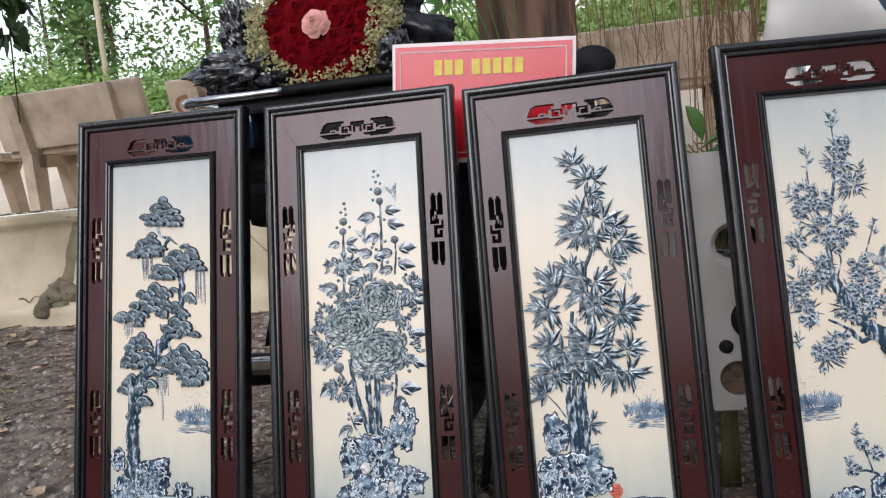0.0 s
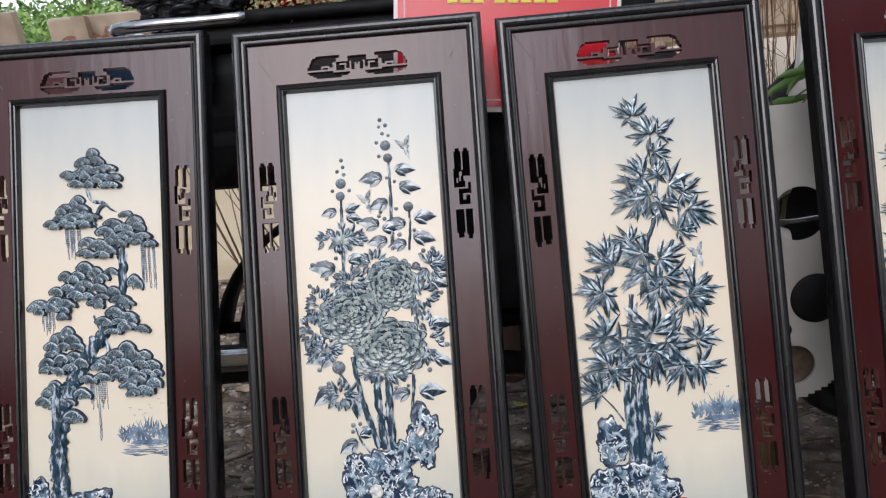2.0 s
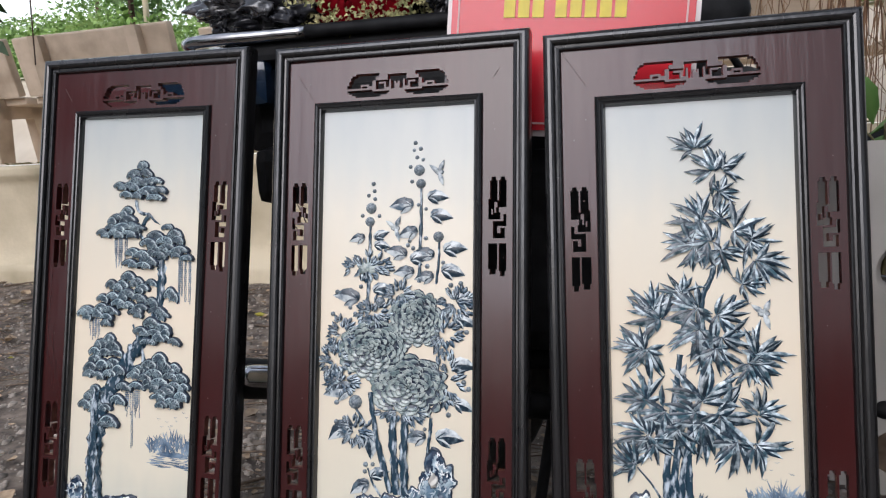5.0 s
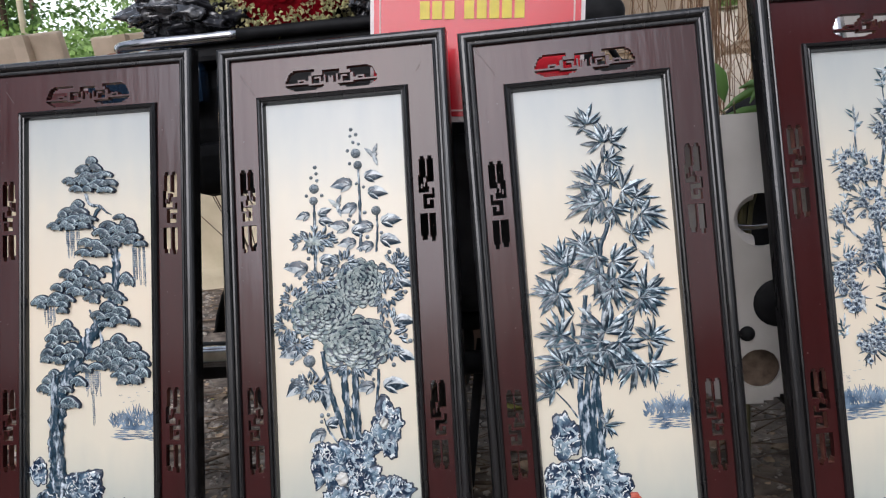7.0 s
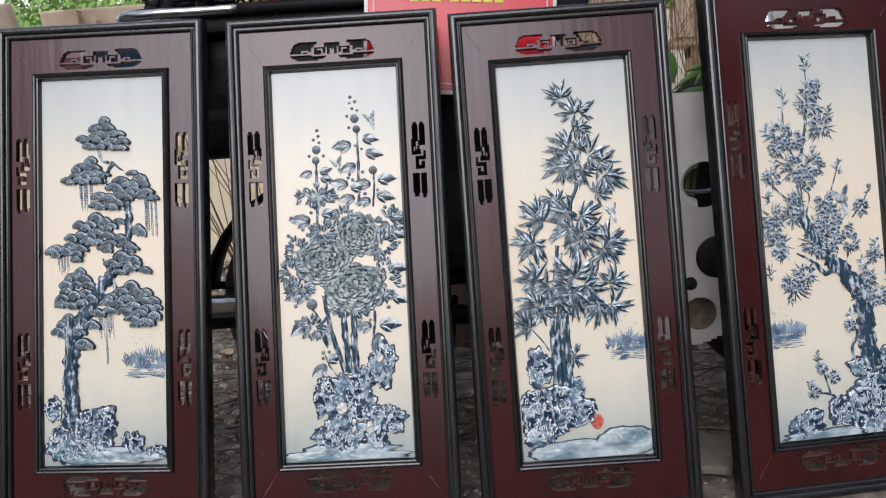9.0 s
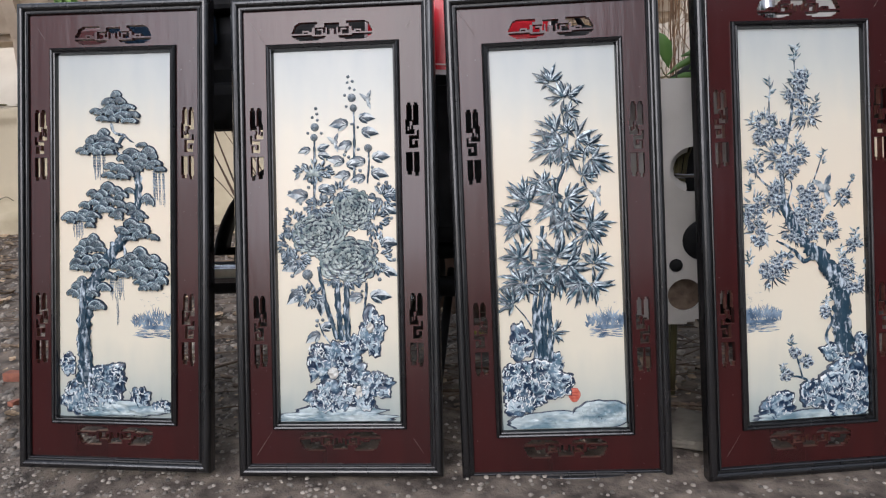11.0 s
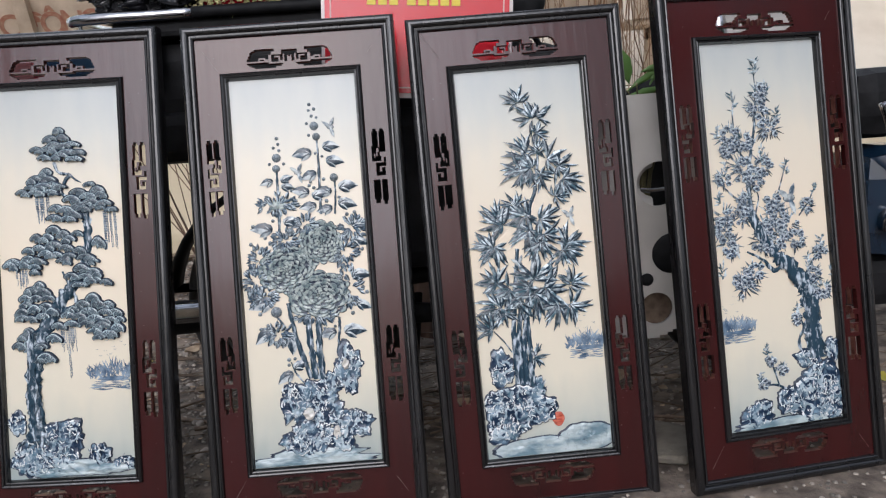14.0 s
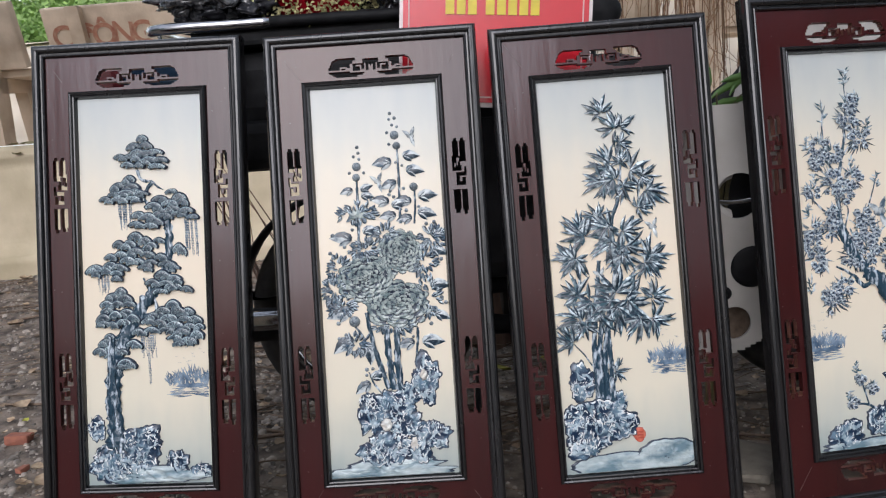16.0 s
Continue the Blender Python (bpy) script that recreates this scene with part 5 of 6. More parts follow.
g = Geo()
for k in range(8):
    z = 1.1 + k * 0.16
    tube(g, [(-9, 0, z), (-4, 0, z - 0.03), (2, 0, z)], 0.0008, 0.0008, 4)
for k in range(45):
    tube(g, [(-9 + k * 0.24, 0, 1.1), (-9 + k * 0.24, 0, 1.8), (-9 + k * 0.24, 0, 2.3)], 0.0007, 0.0007, 4, steps=1)
tagged(g.part("wire", twig_mat, fence), kind="stuff")

# hanging branch with dark leaves near the benches
hang = thing("hanging_branch", "drooping branch with dark green leaves overhead", "branch", pose(0, 0, 0))
g = Geo()
for k in range(9):
    x, y, z = rng.uniform(-3.6, -2.2), rng.uniform(2.9, 3.5), rng.uniform(1.25, 1.9)
    tube(g, [(x + 0.2, y, 4.5), (x + 0.1, y, 2.8), (x, y, z)], 0.012, 0.003, 5)
g.part("twigs", bark_mat, hang)
g = Geo()
for x, y, z, r in ((-3.25, 3.2, 1.55, 0.28), (-2.98, 3.2, 1.72, 0.25), (-2.75, 3.15, 1.85, 0.22), (-3.4, 3.25, 1.32, 0.2), (-3.45, 3.1, 1.12, 0.12), (-3.1, 3.0, 2.1, 0.4), (-2.5, 3.0, 2.2, 0.35), (-3.7, 3.2, 1.8, 0.4)):
    leaf_cloud(g, (x, y, z), (r, r, r * 1.1), 70, 0.12, rng, droop=0.8)
g.part("leaves", dark_leaf, hang)

# banyan with aerial roots
banyan = thing("banyan_tree", "old brown banyan trunk with hanging aerial roots", "tree", pose(-0.20, 2.75, 0))
g = Geo()
rows = []
for i in range(26):
    z = i * 0.2 - 0.05
    rows.append([(math.cos(a) * r, math.sin(a) * r * 0.9, z) for a, r in ((6.283 * j / 64, (0.110 + 0.08 * math.exp(-z * 2.5) + 0.006 * z) * (1 + 0.22 * abs(noise.noise((math.cos(6.283 * j / 64) * 2.4, math.sin(6.283 * j / 64) * 2.4, z * 0.35))) + 0.06 * noise.noise((j * 0.9, z * 2, 0)) + 0.42 * abs(math.sin(4 * 6.283 * j / 64 + 1.6 * noise.noise((z * 0.5, 0, 7)))) ** 0.6)) for j in range(64))])
g.grid(rows, 0, True)
g.part("trunk", bark_mat, banyan)
g = Geo()
for i in range(430):
    x, y = rng.choice((rng.uniform(0.16, 1.05), rng.uniform(0.55, 0.95))), rng.uniform(-0.42, 0.1)
    z1 = rng.uniform(0.75, 1.6) if rng.random() < 0.8 else 0.1
    w = rng.choice((0.03, 0.06, 0.13))
    pts = [(x + rng.uniform(-w, w) * (1 - k / 7), y + rng.uniform(-0.02, 0.02), z1 + (3.4 - z1) * (k / 7) ** 1.6) for k in range(8)]
    tube(g, pts[::-1], rng.choice((0.0008, 0.0012, 0.0018, 0.0036)), 0.0007, 4, steps=2)
tagged(g.part("root_curtain", root_mat, banyan, "thin reddish hanging roots"), kind="stuff")
g = Geo()
for i in range(10):
    a = rng.uniform(0, 6.28)
    tube(g, [(0, 0, 3.4 + 0.1 * i), (math.cos(a) * 1.0, math.sin(a) * 1.0, 4.4), (math.cos(a) * 2.6, math.sin(a) * 2.6, 5.0)], 0.12, 0.03, 7)
g.part("limbs", bark_mat, banyan)
g = Geo()
for i in range(44):
    a, r = rng.uniform(-1.6, 1.6), rng.uniform(0.4, 2.6)
    leaf_cloud(g, (math.cos(a) * r, math.sin(a) * r, rng.uniform(4.4, 5.6)), (0.6, 0.6, 0.35), 150, 0.10, rng)
g.part("crown", dark_leaf, banyan)
g = Geo()
for x, z, r in ((-0.30, 1.42, 0.11), (-0.20, 1.40, 0.08), (-0.14, 1.47, 0.07), (-0.36, 1.5, 0.1)):
    leaf_cloud(g, (x, -0.32, z), (r, 0.06, r), 26, 0.075, rng, droop=0.5)
for k in range(9):
    x = -0.42 + 0.05 * k
    tube(g, [(-0.02, -0.05, 0.9), (x * 0.7, -0.3, 1.25), (x, -0.33, 1.35 + 0.2 * rng.random())], 0.004, 0.002, 5)
tagged(g.part("shoots", leaf_mat, banyan, "fresh green leaves on the trunk"), kind="stuff")

# a plant behind the white panel
g = Geo()
plant = thing("strap_leaf_plant", "green strap-leaved plant growing behind the panel", "plant", pose(0.245, 1.765, 0))
for i in range(26):
    a, l = rng.uniform(0, 6.28), rng.uniform(0.08, 0.22)
    z = rng.uniform(0.66, 0.86)
    tube(g, [(rng.uniform(-0.02, 0.02), 0.05, 0.0), (math.cos(a) * l * 0.15, 0.02, z * 0.85), (math.cos(a) * l * 0.8, 0.01 + 0.02 * math.sin(a), z)], 0.003, 0.0015, 4)
g.part("stem_clump", fern_mat, plant)
for x, z, length, width, a, tip in ((-0.055, 0.885, 0.085, 0.034, -48, 0.02), (0.02, 0.80, 0.15, 0.022, 62, 0.03), (-0.03, 0.79, 0.16, 0.018, 40, 0.02), (0.0, 0.83, 0.12, 0.020, 20, 0.0), (-0.06, 0.76, 0.17, 0.016, 30, 0.04), (-0.085, 0.93, 0.08, 0.028, -70, 0.03)):
    g = Geo()
    rows = []
    for s, w in ((0, 0.08), (0.2, 0.7), (0.45, 1.0), (0.75, 0.7), (1.0, 0.04)):
        b = radians(a) - 0.35 * s
        cx, cz = x + math.cos(b) * length * s, z + math.sin(b) * length * s
        rows.append([(cx - math.sin(b) * width / 2 * w * e, tip * 0.4 * s + 0.006 * abs(e), cz + math.cos(b) * width / 2 * w * e) for e in (-1, 0, 1)])
    g.grid(rows)
    g.part("leaf", leaf_mat, plant)

# bare stems behind the seat
stems = thing("dry_shrub", "leafless brown stems growing behind the motorbike", "shrub", pose(-0.86, 2.75, 0))
g = Geo()
for i in range(34):
    x, y = rng.uniform(-0.3, 0.3), rng.uniform(-0.15, 0.2)
    lean = rng.uniform(-0.45, 0.45)
    tube(g, [(x, y, -0.02), (x + lean * 0.4, y, 0.35), (x + lean + rng.uniform(-0.08, 0.08), y + 0.05, rng.uniform(0.6, 0.95))], rng.choice((0.003, 0.005, 0.008)), 0.0015, 5, steps=4)
g.part("stem_tangle", bark_mat, stems)

# added glowing sheet far behind everything, standing in for bright white sky
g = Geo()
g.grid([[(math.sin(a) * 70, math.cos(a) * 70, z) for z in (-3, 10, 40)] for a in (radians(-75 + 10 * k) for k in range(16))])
tagged(g.part("backdrop", haze_glow_mat), "glowing white sheet for the far hazy sky", "sky", kind="structure")


# ---- motorbikes that the pictures lean on ----
def ring(g, centre, R, r, n=40, sides=8, slot=0, squash=1.0):
    """A torus standing in the x-z plane."""
    rows = []
    for i in range(n + 1):
        a = 6.283185 * i / n
        rows.append([(centre[0] + math.cos(a) * (R + math.cos(u) * r), centre[1] + math.sin(u) * r * squash, centre[2] + math.sin(a) * (R + math.cos(u) * r)) for u in (6.283185 * k / sides for k in range(sides))])
    g.grid(rows, slot, True)


def wheel(bike, x, y, R=0.29):
    g = Geo()
    ring(g, (x, y, R), R - 0.035, 0.036, 48, 10)
    w = g.part("wheel", rubber, bike, "black rubber tyre")
    g = Geo()
    ring(g, (x, y, R), R - 0.075, 0.012, 48, 8, squash=1.8)
    g.part("rim", chrome, w)
    g = Geo()
    tube(g, [(x, y - 0.06, R), (x, y, R), (x, y + 0.06, R)], 0.045, 0.045, 14, steps=2)
    g.part("hub", chrome, w)
    for k in range(24):
        a = 6.283 * k / 24
        b = a + (0.35 if k % 2 else -0.35)
        g = Geo()
        tube(g, [(x + math.cos(b) * 0.04, y + (0.035 if k % 2 else -0.035), R + math.sin(b) * 0.04), (x + math.cos((a + b) / 2) * (R - 0.08) * 0.55, y + 0.012, R + math.sin((a + b) / 2) * (R - 0.08) * 0.55), (x + math.cos(a) * (R - 0.08), y, R + math.sin(a) * (R - 0.08))], 0.0018, 0.0018, 4, steps=1)
        g.part("spoke", chrome, w)


bike = thing("motorbike", "parked black motorbike with blue side panel and chrome carrier", "motorbike", pose(0, 0, 0))
Y = 2.0
wheel(bike, -0.62, Y, 0.30)
wheel(bike, 0.62, Y + 0.05, 0.30)
bm = bmesh.new()
box(bm, -0.93, 0.0, Y - 0.15, Y + 0.15, 0.80, 0.985, 0.05)
part("seat", bm, black_plastic, bike, "black padded seat")
bm = bmesh.new()
box(bm, -0.90, -0.20, Y - 0.17, Y + 0.14, 0.70, 0.82, 0.03)
part("tail_cover", bm, black_plastic, bike)
bm = bmesh.new()
box(bm, -1.095, -0.83, Y - 0.205, Y - 0.155, 0.90, 0.99, 0.02)
part("side_panel", bm, blue_paint, bike, "glossy blue side panel")
bm = bmesh.new()
box(bm, -1.27, -1.10, Y - 0.17, Y - 0.04, 0.88, 0.985, 0.03)
part("tail_light", bm, red_lens, bike, "red plastic tail light")
g = Geo()
tube(g, [(-0.74, Y - 0.20, 1.033), (-0.84, Y - 0.20, 1.033), (-0.93, Y - 0.20, 1.034), (-1.01, Y - 0.18, 1.034), (-1.03, Y - 0.12, 1.034), (-1.03, Y + 0.1, 1.034), (-0.95, Y + 0.18, 1.034), (-0.3, Y + 0.18, 1.03)], 0.013, 0.013, 10)
tube(g, [(-1.0, Y - 0.185, 1.03), (-0.995, Y - 0.18, 0.98), (-0.98, Y - 0.16, 0.90)], 0.005, 0.005, 8)
tube(g, [(-0.35, Y - 0.19, 1.03), (-0.36, Y - 0.17, 0.96), (-0.37, Y - 0.15, 0.90)], 0.007, 0.007, 8)
for k in range(5):
    tube(g, [(-0.95 + k * 0.14, Y - 0.19, 1.03), (-0.95 + k * 0.14, Y, 1.032), (-0.95 + k * 0.14, Y + 0.17, 1.03)], 0.006, 0.006, 6, steps=2)
g.part("carrier", chrome, bike, "chrome tube luggage carrier")
g = Geo()
tube(g, [(-0.28, Y - 0.20, 1.030), (-0.5, Y - 0.20, 1.031), (-0.745, Y - 0.20, 1.033)], 0.0128, 0.0128, 10)
g.part("carrier_grip", black_plastic, bike, "black sleeve on the carrier tube")
bm = bmesh.new()
box(bm, -0.93, -0.30, Y - 0.19, Y + 0.15, 0.986, 1.024, 0.012)
part("carrier_pad", bm, black_plastic, bike)
g = Geo()
tube(g, [(-1.0, Y - 0.20, 0.335), (-0.7, Y - 0.19, 0.33), (-0.40, Y - 0.17, 0.30), (-0.2, Y - 0.12, 0.27)], 0.045, 0.022, 16)
g.part("exhaust", black_plastic, bike, "black exhaust with chrome shield")
g = Geo()
tube(g, [(-0.93, Y - 0.225, 0.35), (-0.8, Y - 0.222, 0.35), (-0.62, Y - 0.21, 0.345)], 0.025, 0.025, 12)
g.part("exhaust_shield", chrome, bike)
bm = bmesh.new()
box(bm, -0.25, 0.10, Y - 0.13, Y + 0.13, 0.22, 0.50, 0.05)
part("engine", bm, black_plastic, bike)
bm = bmesh.new()
box(bm, -0.68, 0.04, Y - 0.19, Y + 0.12, 0.40, 0.80, 0.05)
part("side_cover", bm, black_plastic, bike, "black side cover")
g = Geo()
tube(g, [(-0.5, Y, 0.8), (0.0, Y, 0.62), (0.35, Y, 0.8), (0.46, Y, 0.95)], 0.04, 0.03, 10)
tube(g, [(-0.62, Y - 0.09, 0.30), (-0.4, Y - 0.1, 0.36), (-0.1, Y - 0.1, 0.38)], 0.022, 0.022, 8)
g.part("frame_tube", black_plastic, bike)
for dy in (-0.08, 0.08):
    g = Geo()
    tube(g, [(0.62, Y + 0.05 + dy, 0.30), (0.54, Y + 0.03 + dy, 0.62), (0.47, Y + dy, 0.98)], 0.018, 0.02, 10)
    g.part("fork", chrome, bike)
g = Geo()
ring(g, (-0.62, Y, 0.30), 0.335, 0.01, 40, 6, squash=6)
g.v = [(x, y, max(z, 0.36)) for x, y, z in g.v]
g.part("mudguard", black_plastic, bike)
g = Geo()
rows = []
for i in range(9):
    u = i / 8 * math.pi
    rows.append([(0.0 + math.cos(a) * 0.056 * math.sin(u), Y - 0.13 - math.cos(u) * 0.02, 1.01 + math.sin(a) * 0.044 * math.sin(u)) for a in (6.283 * j / 20 for j in range(20))])
g.grid(rows, 0, True)
tube(g, [(0.0, Y - 0.11, 1.0), (0.03, Y - 0.08, 0.94), (0.10, Y, 0.86)], 0.007, 0.007, 8)
g.part("mirror", black_plastic, bike, "round black mirror")
bm = bmesh.new()
box(bm, -0.05, 0.12, Y - 0.12, Y + 0.12, 0.62, 0.92, 0.06)
part("tank", bm, black_plastic, bike)
g = Geo()
tube(g, [(-0.30, Y - 0.02, 0.3), (-0.32, Y - 0.12, 0.15), (-0.34, Y - 0.2, 0.0)], 0.012, 0.012, 8)
g.part("side_stand", black_plastic, bike)


def holed_panel(g, x0, x1, y, z0, z1, holes, thick=0.006, cell=0.006, corner=0.05):
    """A sheet with round openings and rounded lower corners, its edge points drawn onto the circles."""
    nx, nz = round((x1 - x0) / cell), round((z1 - z0) / cell)

    def gone(x, z):
        if any((x - a) ** 2 + (z - b) ** 2 < r * r for a, b, r in holes):
            return True
        return z < z0 + corner and any((x - c) * s > 0 and (x - c) ** 2 + (z - z0 - corner) ** 2 > corner ** 2 for c, s in ((x0 + corner, -1), (x1 - corner, 1)))

    def drawn(x, z):
        for a, b, r in holes:
            d = math.hypot(x - a, z - b)
            if abs(d - r) < cell * 0.75:
                return a + (x - a) * r / d, b + (z - b) * r / d
        return x, z

    w = nx + 1
    pts = [drawn(x0 + i * cell, z0 + j * cell) for j in range(nz + 1) for i in range(w)]
    n = len(pts)
    verts = [(x, y, z) for x, z in pts] + [(x, y + thick, z) for x, z in pts]
    faces, edges = [], {}
    for j in range(nz):
        for i in range(nx):
            if not gone(x0 + (i + 0.5) * cell, z0 + (j + 0.5) * cell):
                q = (j * w + i, j * w + i + 1, (j + 1) * w + i + 1, (j + 1) * w + i)
                faces += [q, tuple(n + k for k in reversed(q))]
                for e in zip(q, q[1:] + q[:1]):
                    edges[frozenset(e)] = edges.get(frozenset(e), []) + [e]
    faces += [(b, a, a + n, b + n) for v in edges.values() if len(v) == 1 for a, b in v]
    used = sorted({k for f in faces for k in f})
    where = {k: i for i, k in enumerate(used)}
    g.add([verts[k] for k in used], [tuple(where[k] for k in f) for f in faces])


white_bike = thing("scooter", "white and blue scooter with round openings in its shield", "scooter", pose(0, 0, 0))
g = Geo()
holed_panel(g, 0.10, 0.364, 1.705, 0.225, 0.783, [(0.263, 0.585, 0.050), (0.292, 0.425, 0.045), (0.255, 0.296, 0.038)], corner=0.13)
g.part("leg_shield", white_panel, white_bike, "white plastic shield with round holes", False)
for x, z, r in ((0.292, 0.425, 0.047), (0.233, 0.367, 0.015)):
    g = Geo()
    rows = []
    for i in range(6):
        u = i / 5 * math.pi / 2
        rows.append([(x + math.cos(a) * r * math.cos(u), 1.703 - 0.010 * math.sin(u), z + math.sin(a) * r * math.cos(u)) for a in (6.283 * j / 24 for j in range(24))])
    g.grid(rows, 0, True)
    g.part("rubber_plug", black_plastic, white_bike, "black rubber disc")
# what shows through the upper and the lower opening
g = Geo()
rows = []
for i in range(9):
    a = radians(100 + 20 * i)
    rows.append([(0.263 + math.cos(a) * r, 1.716 + d, 0.585 + math.sin(a) * r) for r, d in ((0.060, 0.0), (0.046, 0.004), (0.036, 0.016), (0.034, 0.030))])
g.grid(rows)
g.part("opening_lip", white_panel, white_bike, "pale rolled lip inside the opening")
g = Geo()
tube(g, [(0.215, 1.735, 0.572), (0.26, 1.738, 0.566), (0.32, 1.745, 0.570)], 0.006, 0.006, 8)
g.part("inner_rod", chrome, white_bike)
bm = bmesh.new()
box(bm, 0.20, 0.33, 1.755, 1.775, 0.235, 0.345, 0.008)
part("inner_panel", bm, twig_mat, white_bike, "dusty brown inner panel")
# front fairing above the pictures
g = Geo()
rows = []
for i in range(13):
    t = i / 12
    x = 0.345 + 0.40 * t
    rows.append([(x + 0.03 * k * (0.3 - t), 1.90 + 0.05 * math.cos(t * 3.1) - 0.012 * math.sin(k * 1.3), 0.78 + k * 0.045 - 0.03 * t) for k in range(12)])
g.grid(rows)
g.v += [(x, y + 0.02, z) for x, y, z in g.v]
n = len(g.v) // 2
g.f += [tuple(n + i for i in reversed(q)) for q in g.f]
g.m += [0] * (len(g.f) - len(g.m))
g.part("fairing", white_panel, white_bike, "white curved front fairing")
g = Geo()
rows = [[(0.54 + 0.20 * t, 1.99 - 0.03 * math.sin(t * 3), 1.03 + k * 0.03 - 0.02 * t) for k in range(11)] for t in (0, 0.25, 0.5, 0.75, 1)]
g.grid(rows)
g.part("blue_fairing", blue_paint, white_bike, "blue painted fairing panel")
g = Geo()
tube(g, [(0.86, 1.86, 0.72), (0.90, 1.86, 0.62), (0.98, 1.88, 0.5), (1.1, 1.9, 0.42)], 0.016, 0.016, 10)
tube(g, [(0.90, 1.9, 0.42), (1.0, 1.9, 0.40), (1.2, 1.9, 0.4)], 0.03, 0.03, 10)
g.part("crash_bar", chrome, white_bike)
bm = bmesh.new()
box(bm, 0.86, 1.5, 1.92, 2.15, 0.30, 0.60, 0.08)
part("body", bm, blue_paint, white_bike)
bm = bmesh.new()
box(bm, 0.84, 1.6, 1.95, 2.2, 0.62, 0.80, 0.06)
part("saddle", bm, black_plastic, white_bike)
# added black block that keeps the shield's openings dark inside
bm = bmesh.new()
box(bm, 0.14, 0.60, 1.80, 1.92, 0.22, 0.74, 0.03)
part("dark_backing", bm, black_plastic, white_bike)
wheel(white_bike, 0.66, 2.02, 0.22)
wheel(white_bike, 1.35, 2.05, 0.22)
bm = bmesh.new()
box(bm, 0.25, 1.4, 1.97, 2.1, 0.16, 0.30, 0.04)
part("footboard", bm, black_plastic, white_bike)


# ---- sign and bouquet ----
sign = thing("sign_board", "red glossy sign with yellow lettering bars and clear edge", "sign", pose(-0.247, 1.745, 0.945, -4, 5, 0))
g = Geo()
slab(g, -0.207, 0.207, 0, 0.012, -0.135, 0.135)
g.part("clear_edge", sign_clear, sign, "pale clear acrylic edge", False)
g = Geo()
slab(g, -0.199, 0.199, -0.004, -0.0005, -0.125, 0.126)
g.part("board", sign_red, sign, "glossy red face", False)
g = Geo()
for x0, x1, z0, z1 in ((-0.188, 0.188, 0.112, 0.115), (-0.188, 0.188, -0.115, -0.112), (-0.188, -0.185, -0.112, 0.112), (0.185, 0.188, -0.112, 0.112)):
    slab(g, x0, x1, -0.0055, -0.0042, z0, z1)
g.part("border_line", sign_line, sign, "", False)
x = -0.108
for w in (0.024, 0.024, 0.024, 0.0, 0.024, 0.024, 0.024, 0.024, 0.024):
    if w:
        g = Geo()
        slab(g, x, x + w * 0.78, -0.0062, -0.0042, 0.060, 0.094)
        g.part("lettering_bar", sign_yellow, sign, "", False)
        x += w
    else:
        x += 0.014

bouquet = thing("bouquet", "red roses round a pink one in black film wrapping", "bouquet", pose(-0.635, 1.87, 1.03))


def rose(g, c, r, rr, layers=5):
    """Cupped petals in rings round a bud, open towards the viewer and up."""
    for k in range(layers):
        t = 1 - k / layers
        n = 3 + int(4 * t)
        for j in range(n):
            a = 6.283 * (j + 0.5 * k) / n + rr.uniform(-0.2, 0.2)
            rows = []
            for s in (0, 0.5, 1.0):
                row = []
                for e in (-1, -0.4, 0.4, 1):
                    b = a + e * 3.3 / n * (0.7 + 0.3 * s)
                    rad = r * t * (0.55 + 0.5 * s + 0.12 * s * (1 - abs(e)))
                    row.append((c[0] + math.cos(b) * rad, c[1] - r * (0.7 * (1 - t * t) + 0.22 * (1 - s) + 0.12 * s * s * (1 - abs(e))), c[2] + math.sin(b) * rad))
                rows.append(row)
            g.grid(rows)
    g.add([(c[0], c[1] - r * 0.95, c[2])] + [(c[0] + math.cos(k * 0.785) * r * 0.14, c[1] - r * 0.8, c[2] + math.sin(k * 0.785) * r * 0.14) for k in range(8)], [(0, k + 1, (k + 1) % 8 + 1) for k in range(8)])


spots = [(0, 0)] + [(math.cos(6.283 * k / 6 + 0.3) * 0.058, math.sin(6.283 * k / 6 + 0.3) * 0.058) for k in range(6)] + [(math.cos(6.283 * k / 11) * 0.112, math.sin(6.283 * k / 11) * 0.112) for k in range(11)]
for i, (x, z) in enumerate(spots):
    g = Geo()
    rose(g, (0, 0, 0), 0.047 if i else 0.034, rng, 9)
    dome = 0.03 * (1 - (x * x + z * z) / 0.02) + (0 if i else 0.02)
    g.part("rose", rose_red if i else rose_pink, bouquet, "" if i else "open pale pink rose", at=pose(x, -0.02 - dome, 0.15 + z, -10))
g = Geo()
for i in range(1900):
    a = rng.uniform(0, 6.283)
    r = rng.uniform(0.134, 0.20)
    c = (math.cos(a) * r, -0.055 + rng.uniform(-0.03, 0.03) + (r - 0.128) * 0.5, 0.15 + math.sin(a) * r * 0.82)
    for k in range(4):
        b, q = rng.uniform(0, 6.28), rng.uniform(0.004, 0.008)
        p0 = (c[0] + rng.uniform(-q, q), c[1] - rng.uniform(0, q), c[2] + rng.uniform(-q, q))
        g.add([p0, (p0[0] + math.cos(b) * q, p0[1] - 0.003, p0[2] + math.sin(b) * q), (p0[0] + math.cos(b + 1.5) * q, p0[1] - 0.003, p0[2] + math.sin(b + 1.5) * q)], [(0, 1, 2)])
tagged(g.part("filler", tiny_flower, bouquet, "tiny cream filler flowers", False), kind="stuff")


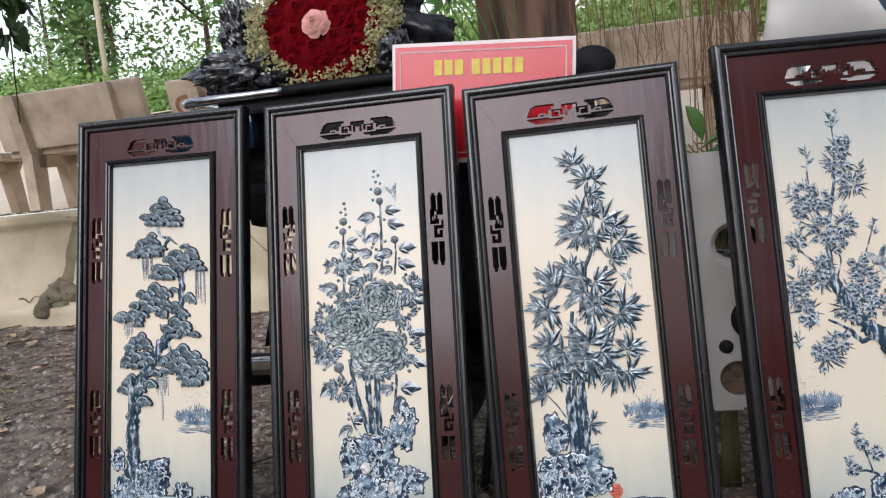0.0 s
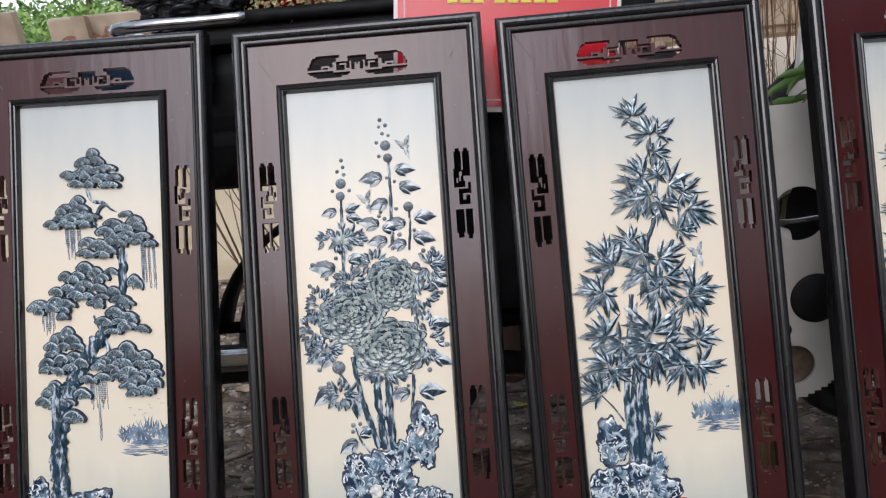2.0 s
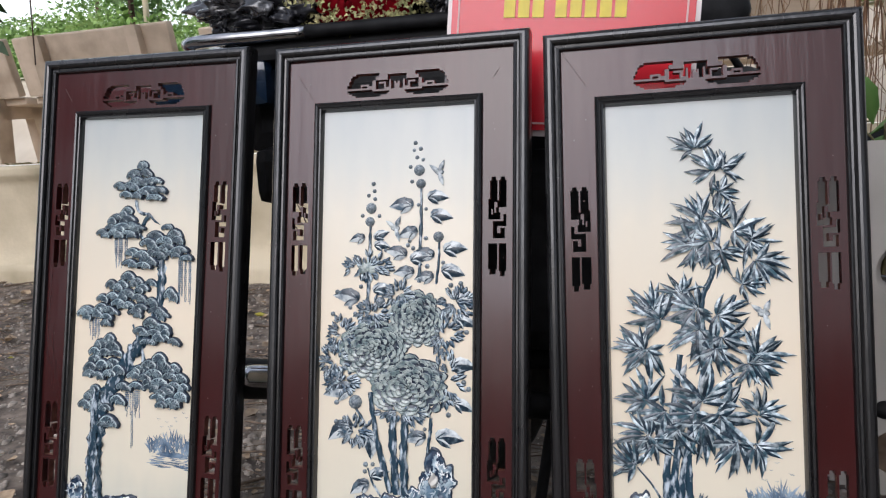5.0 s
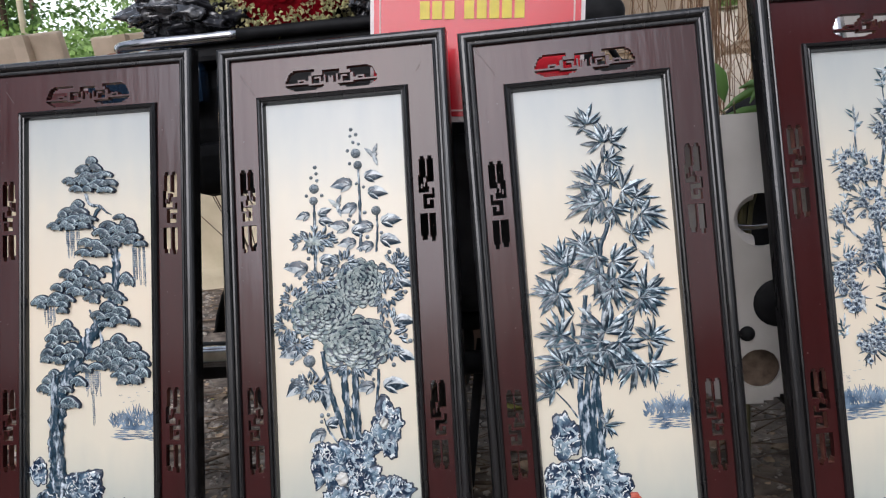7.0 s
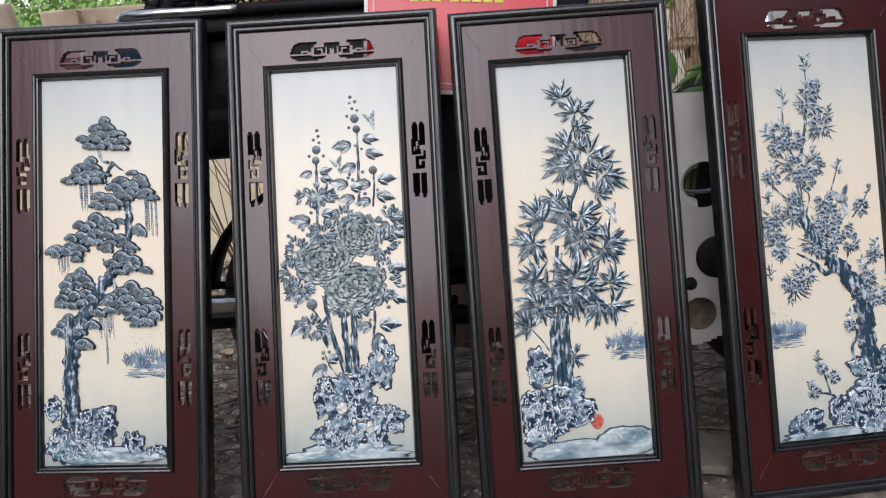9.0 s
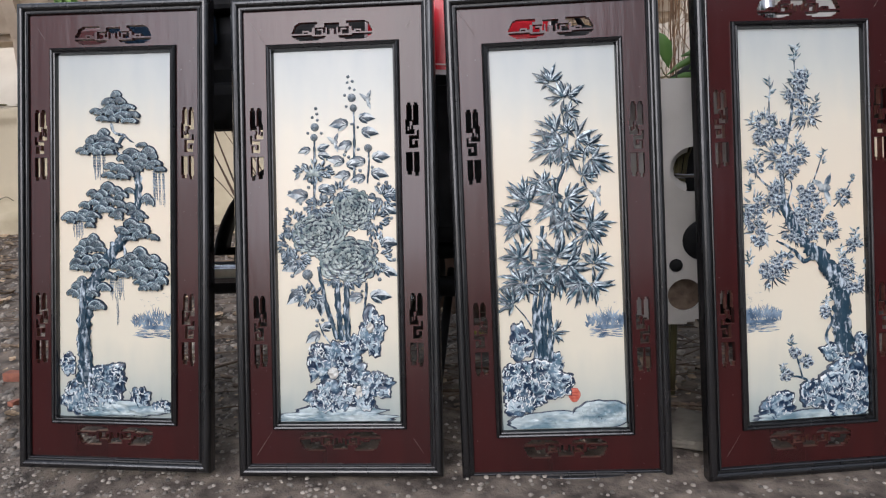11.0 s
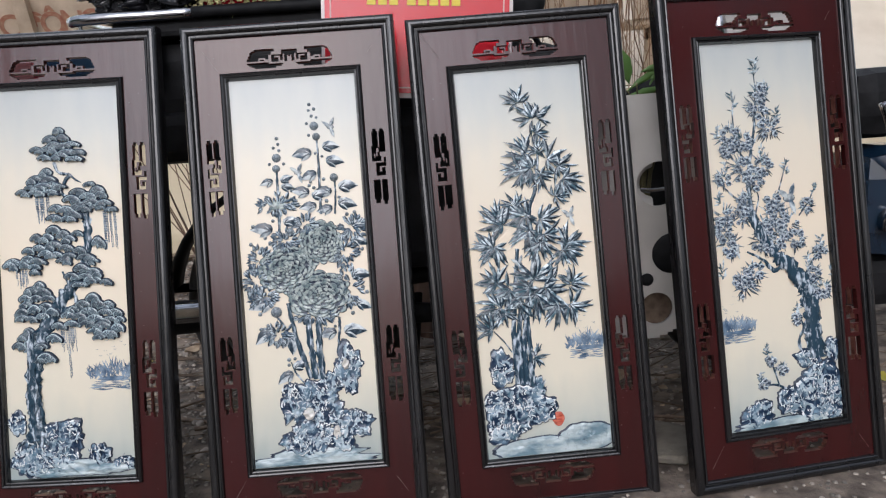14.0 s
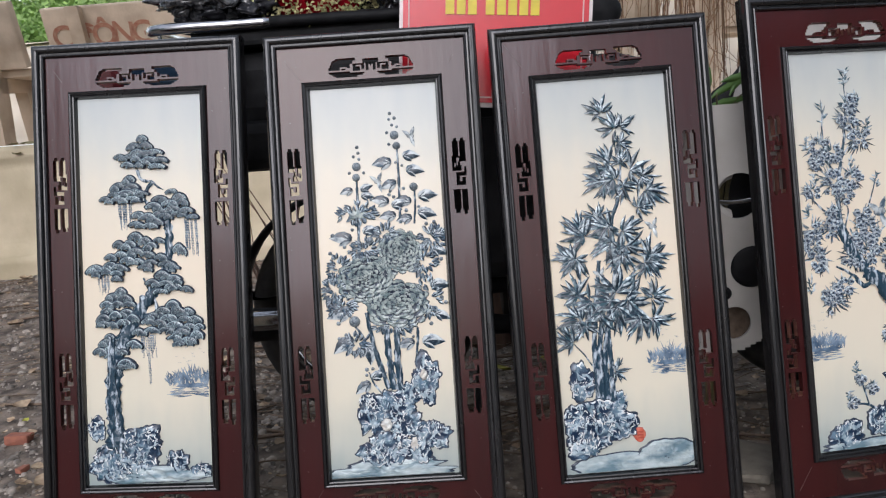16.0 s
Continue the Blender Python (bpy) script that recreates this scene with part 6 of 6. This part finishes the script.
def crumple(name, mat_, cx, cy, cz, rx, ry, rz, seed, label):
    """A crumpled sheet of film: a lumpy shell with sharp folds."""
    g = Geo()
    rows = []
    for i in range(61):
        u = math.pi * i / 60
        ringv = []
        for j in range(120):
            a = 6.283185 * j / 120
            d = Vector((math.cos(a) * math.sin(u), math.sin(a) * math.sin(u), math.cos(u)))
            k = 1.1 + 0.5 * noise.noise(d * 1.9 + Vector((seed, 0, 0))) - 0.55 * abs(noise.noise(d * 3.1 + Vector((0, seed, 0)))) - 0.12 * abs(noise.noise(d * 7 + Vector((0, 0, seed))))
            ringv.append((cx + d.x * rx * k, cy + d.y * ry * k, cz + d.z * rz * k))
        rows.append(ringv)
    g.grid(rows, 0, True)
    g.part(name, mat_, bouquet, label)


crumple("wrapping", black_film, 0.0, 0.10, 0.14, 0.24, 0.10, 0.17, 2.0, "crumpled black wrapping film")
crumple("wrapping_fold", clear_film, -0.24, 0.0, 0.075, 0.13, 0.07, 0.055, 5.0, "crinkled clear film")
crumple("wrapping_fold", black_film, -0.17, 0.0, 0.045, 0.10, 0.07, 0.045, 7.0, "crumpled black wrapping film")
crumple("wrapping_fold", clear_film, 0.185, -0.05, 0.055, 0.045, 0.05, 0.055, 9.0, "crinkled clear film")
crumple("wrapping_fold", black_film, 0.06, 0.0, 0.0, 0.16, 0.05, 0.022, 12.0, "crumpled black wrapping film")
crumple("wrapping_fold", clear_film, -0.26, 0.06, 0.18, 0.06, 0.05, 0.09, 15.0, "crinkled clear film")

# ---- what closes the place behind the camera ----
for x, y, h, r in ((-11.0, -4.2, 5.6, 2.7), (-12.0, -0.5, 6.0, 3.0), (8.0, -5.0, 5.8, 3.2), (10.5, 0.5, 6.0, 3.0)):
    t = thing("tree", "broad dark-leaved shade tree across the yard", "tree", pose(x, y, -0.05), "shade trees")
    g = Geo()
    tube(g, [(0, 0, 0), (0.12, 0.05, h * 0.35), (-0.05, 0.0, h * 0.75)], 0.22, 0.10, 10)
    for k in range(7):
        a, z = 0.9 * k, h * (0.30 + 0.05 * k)
        tube(g, [(0.05, 0, z), (math.cos(a) * r * 0.45, math.sin(a) * r * 0.45, z + 0.5), (math.cos(a) * r * 0.85, math.sin(a) * r * 0.85, z + 0.8)], 0.07, 0.02, 6)
    g.part("trunk", bark_mat, t)
    g = Geo()
    for k in range(46):
        a, q = rng.uniform(0, 6.283), math.sqrt(rng.random()) * r
        leaf_cloud(g, (math.cos(a) * q, math.sin(a) * q, h * rng.uniform(0.22, 1.0)), (r * 0.36, r * 0.36, 0.6), 130, 0.28, rng)
    g.part("crown", dark_leaf, t)

g = Geo()
for i in range(70):
    leaf_cloud(g, (rng.uniform(-16, 16), rng.uniform(-11, -9), rng.uniform(0.3, 1.6)), (1.2, 0.8, 0.9), 110, 0.3, rng)
tagged(g.part("hedge", dark_leaf), "dark green hedge along the far side", "hedge", kind="stuff")
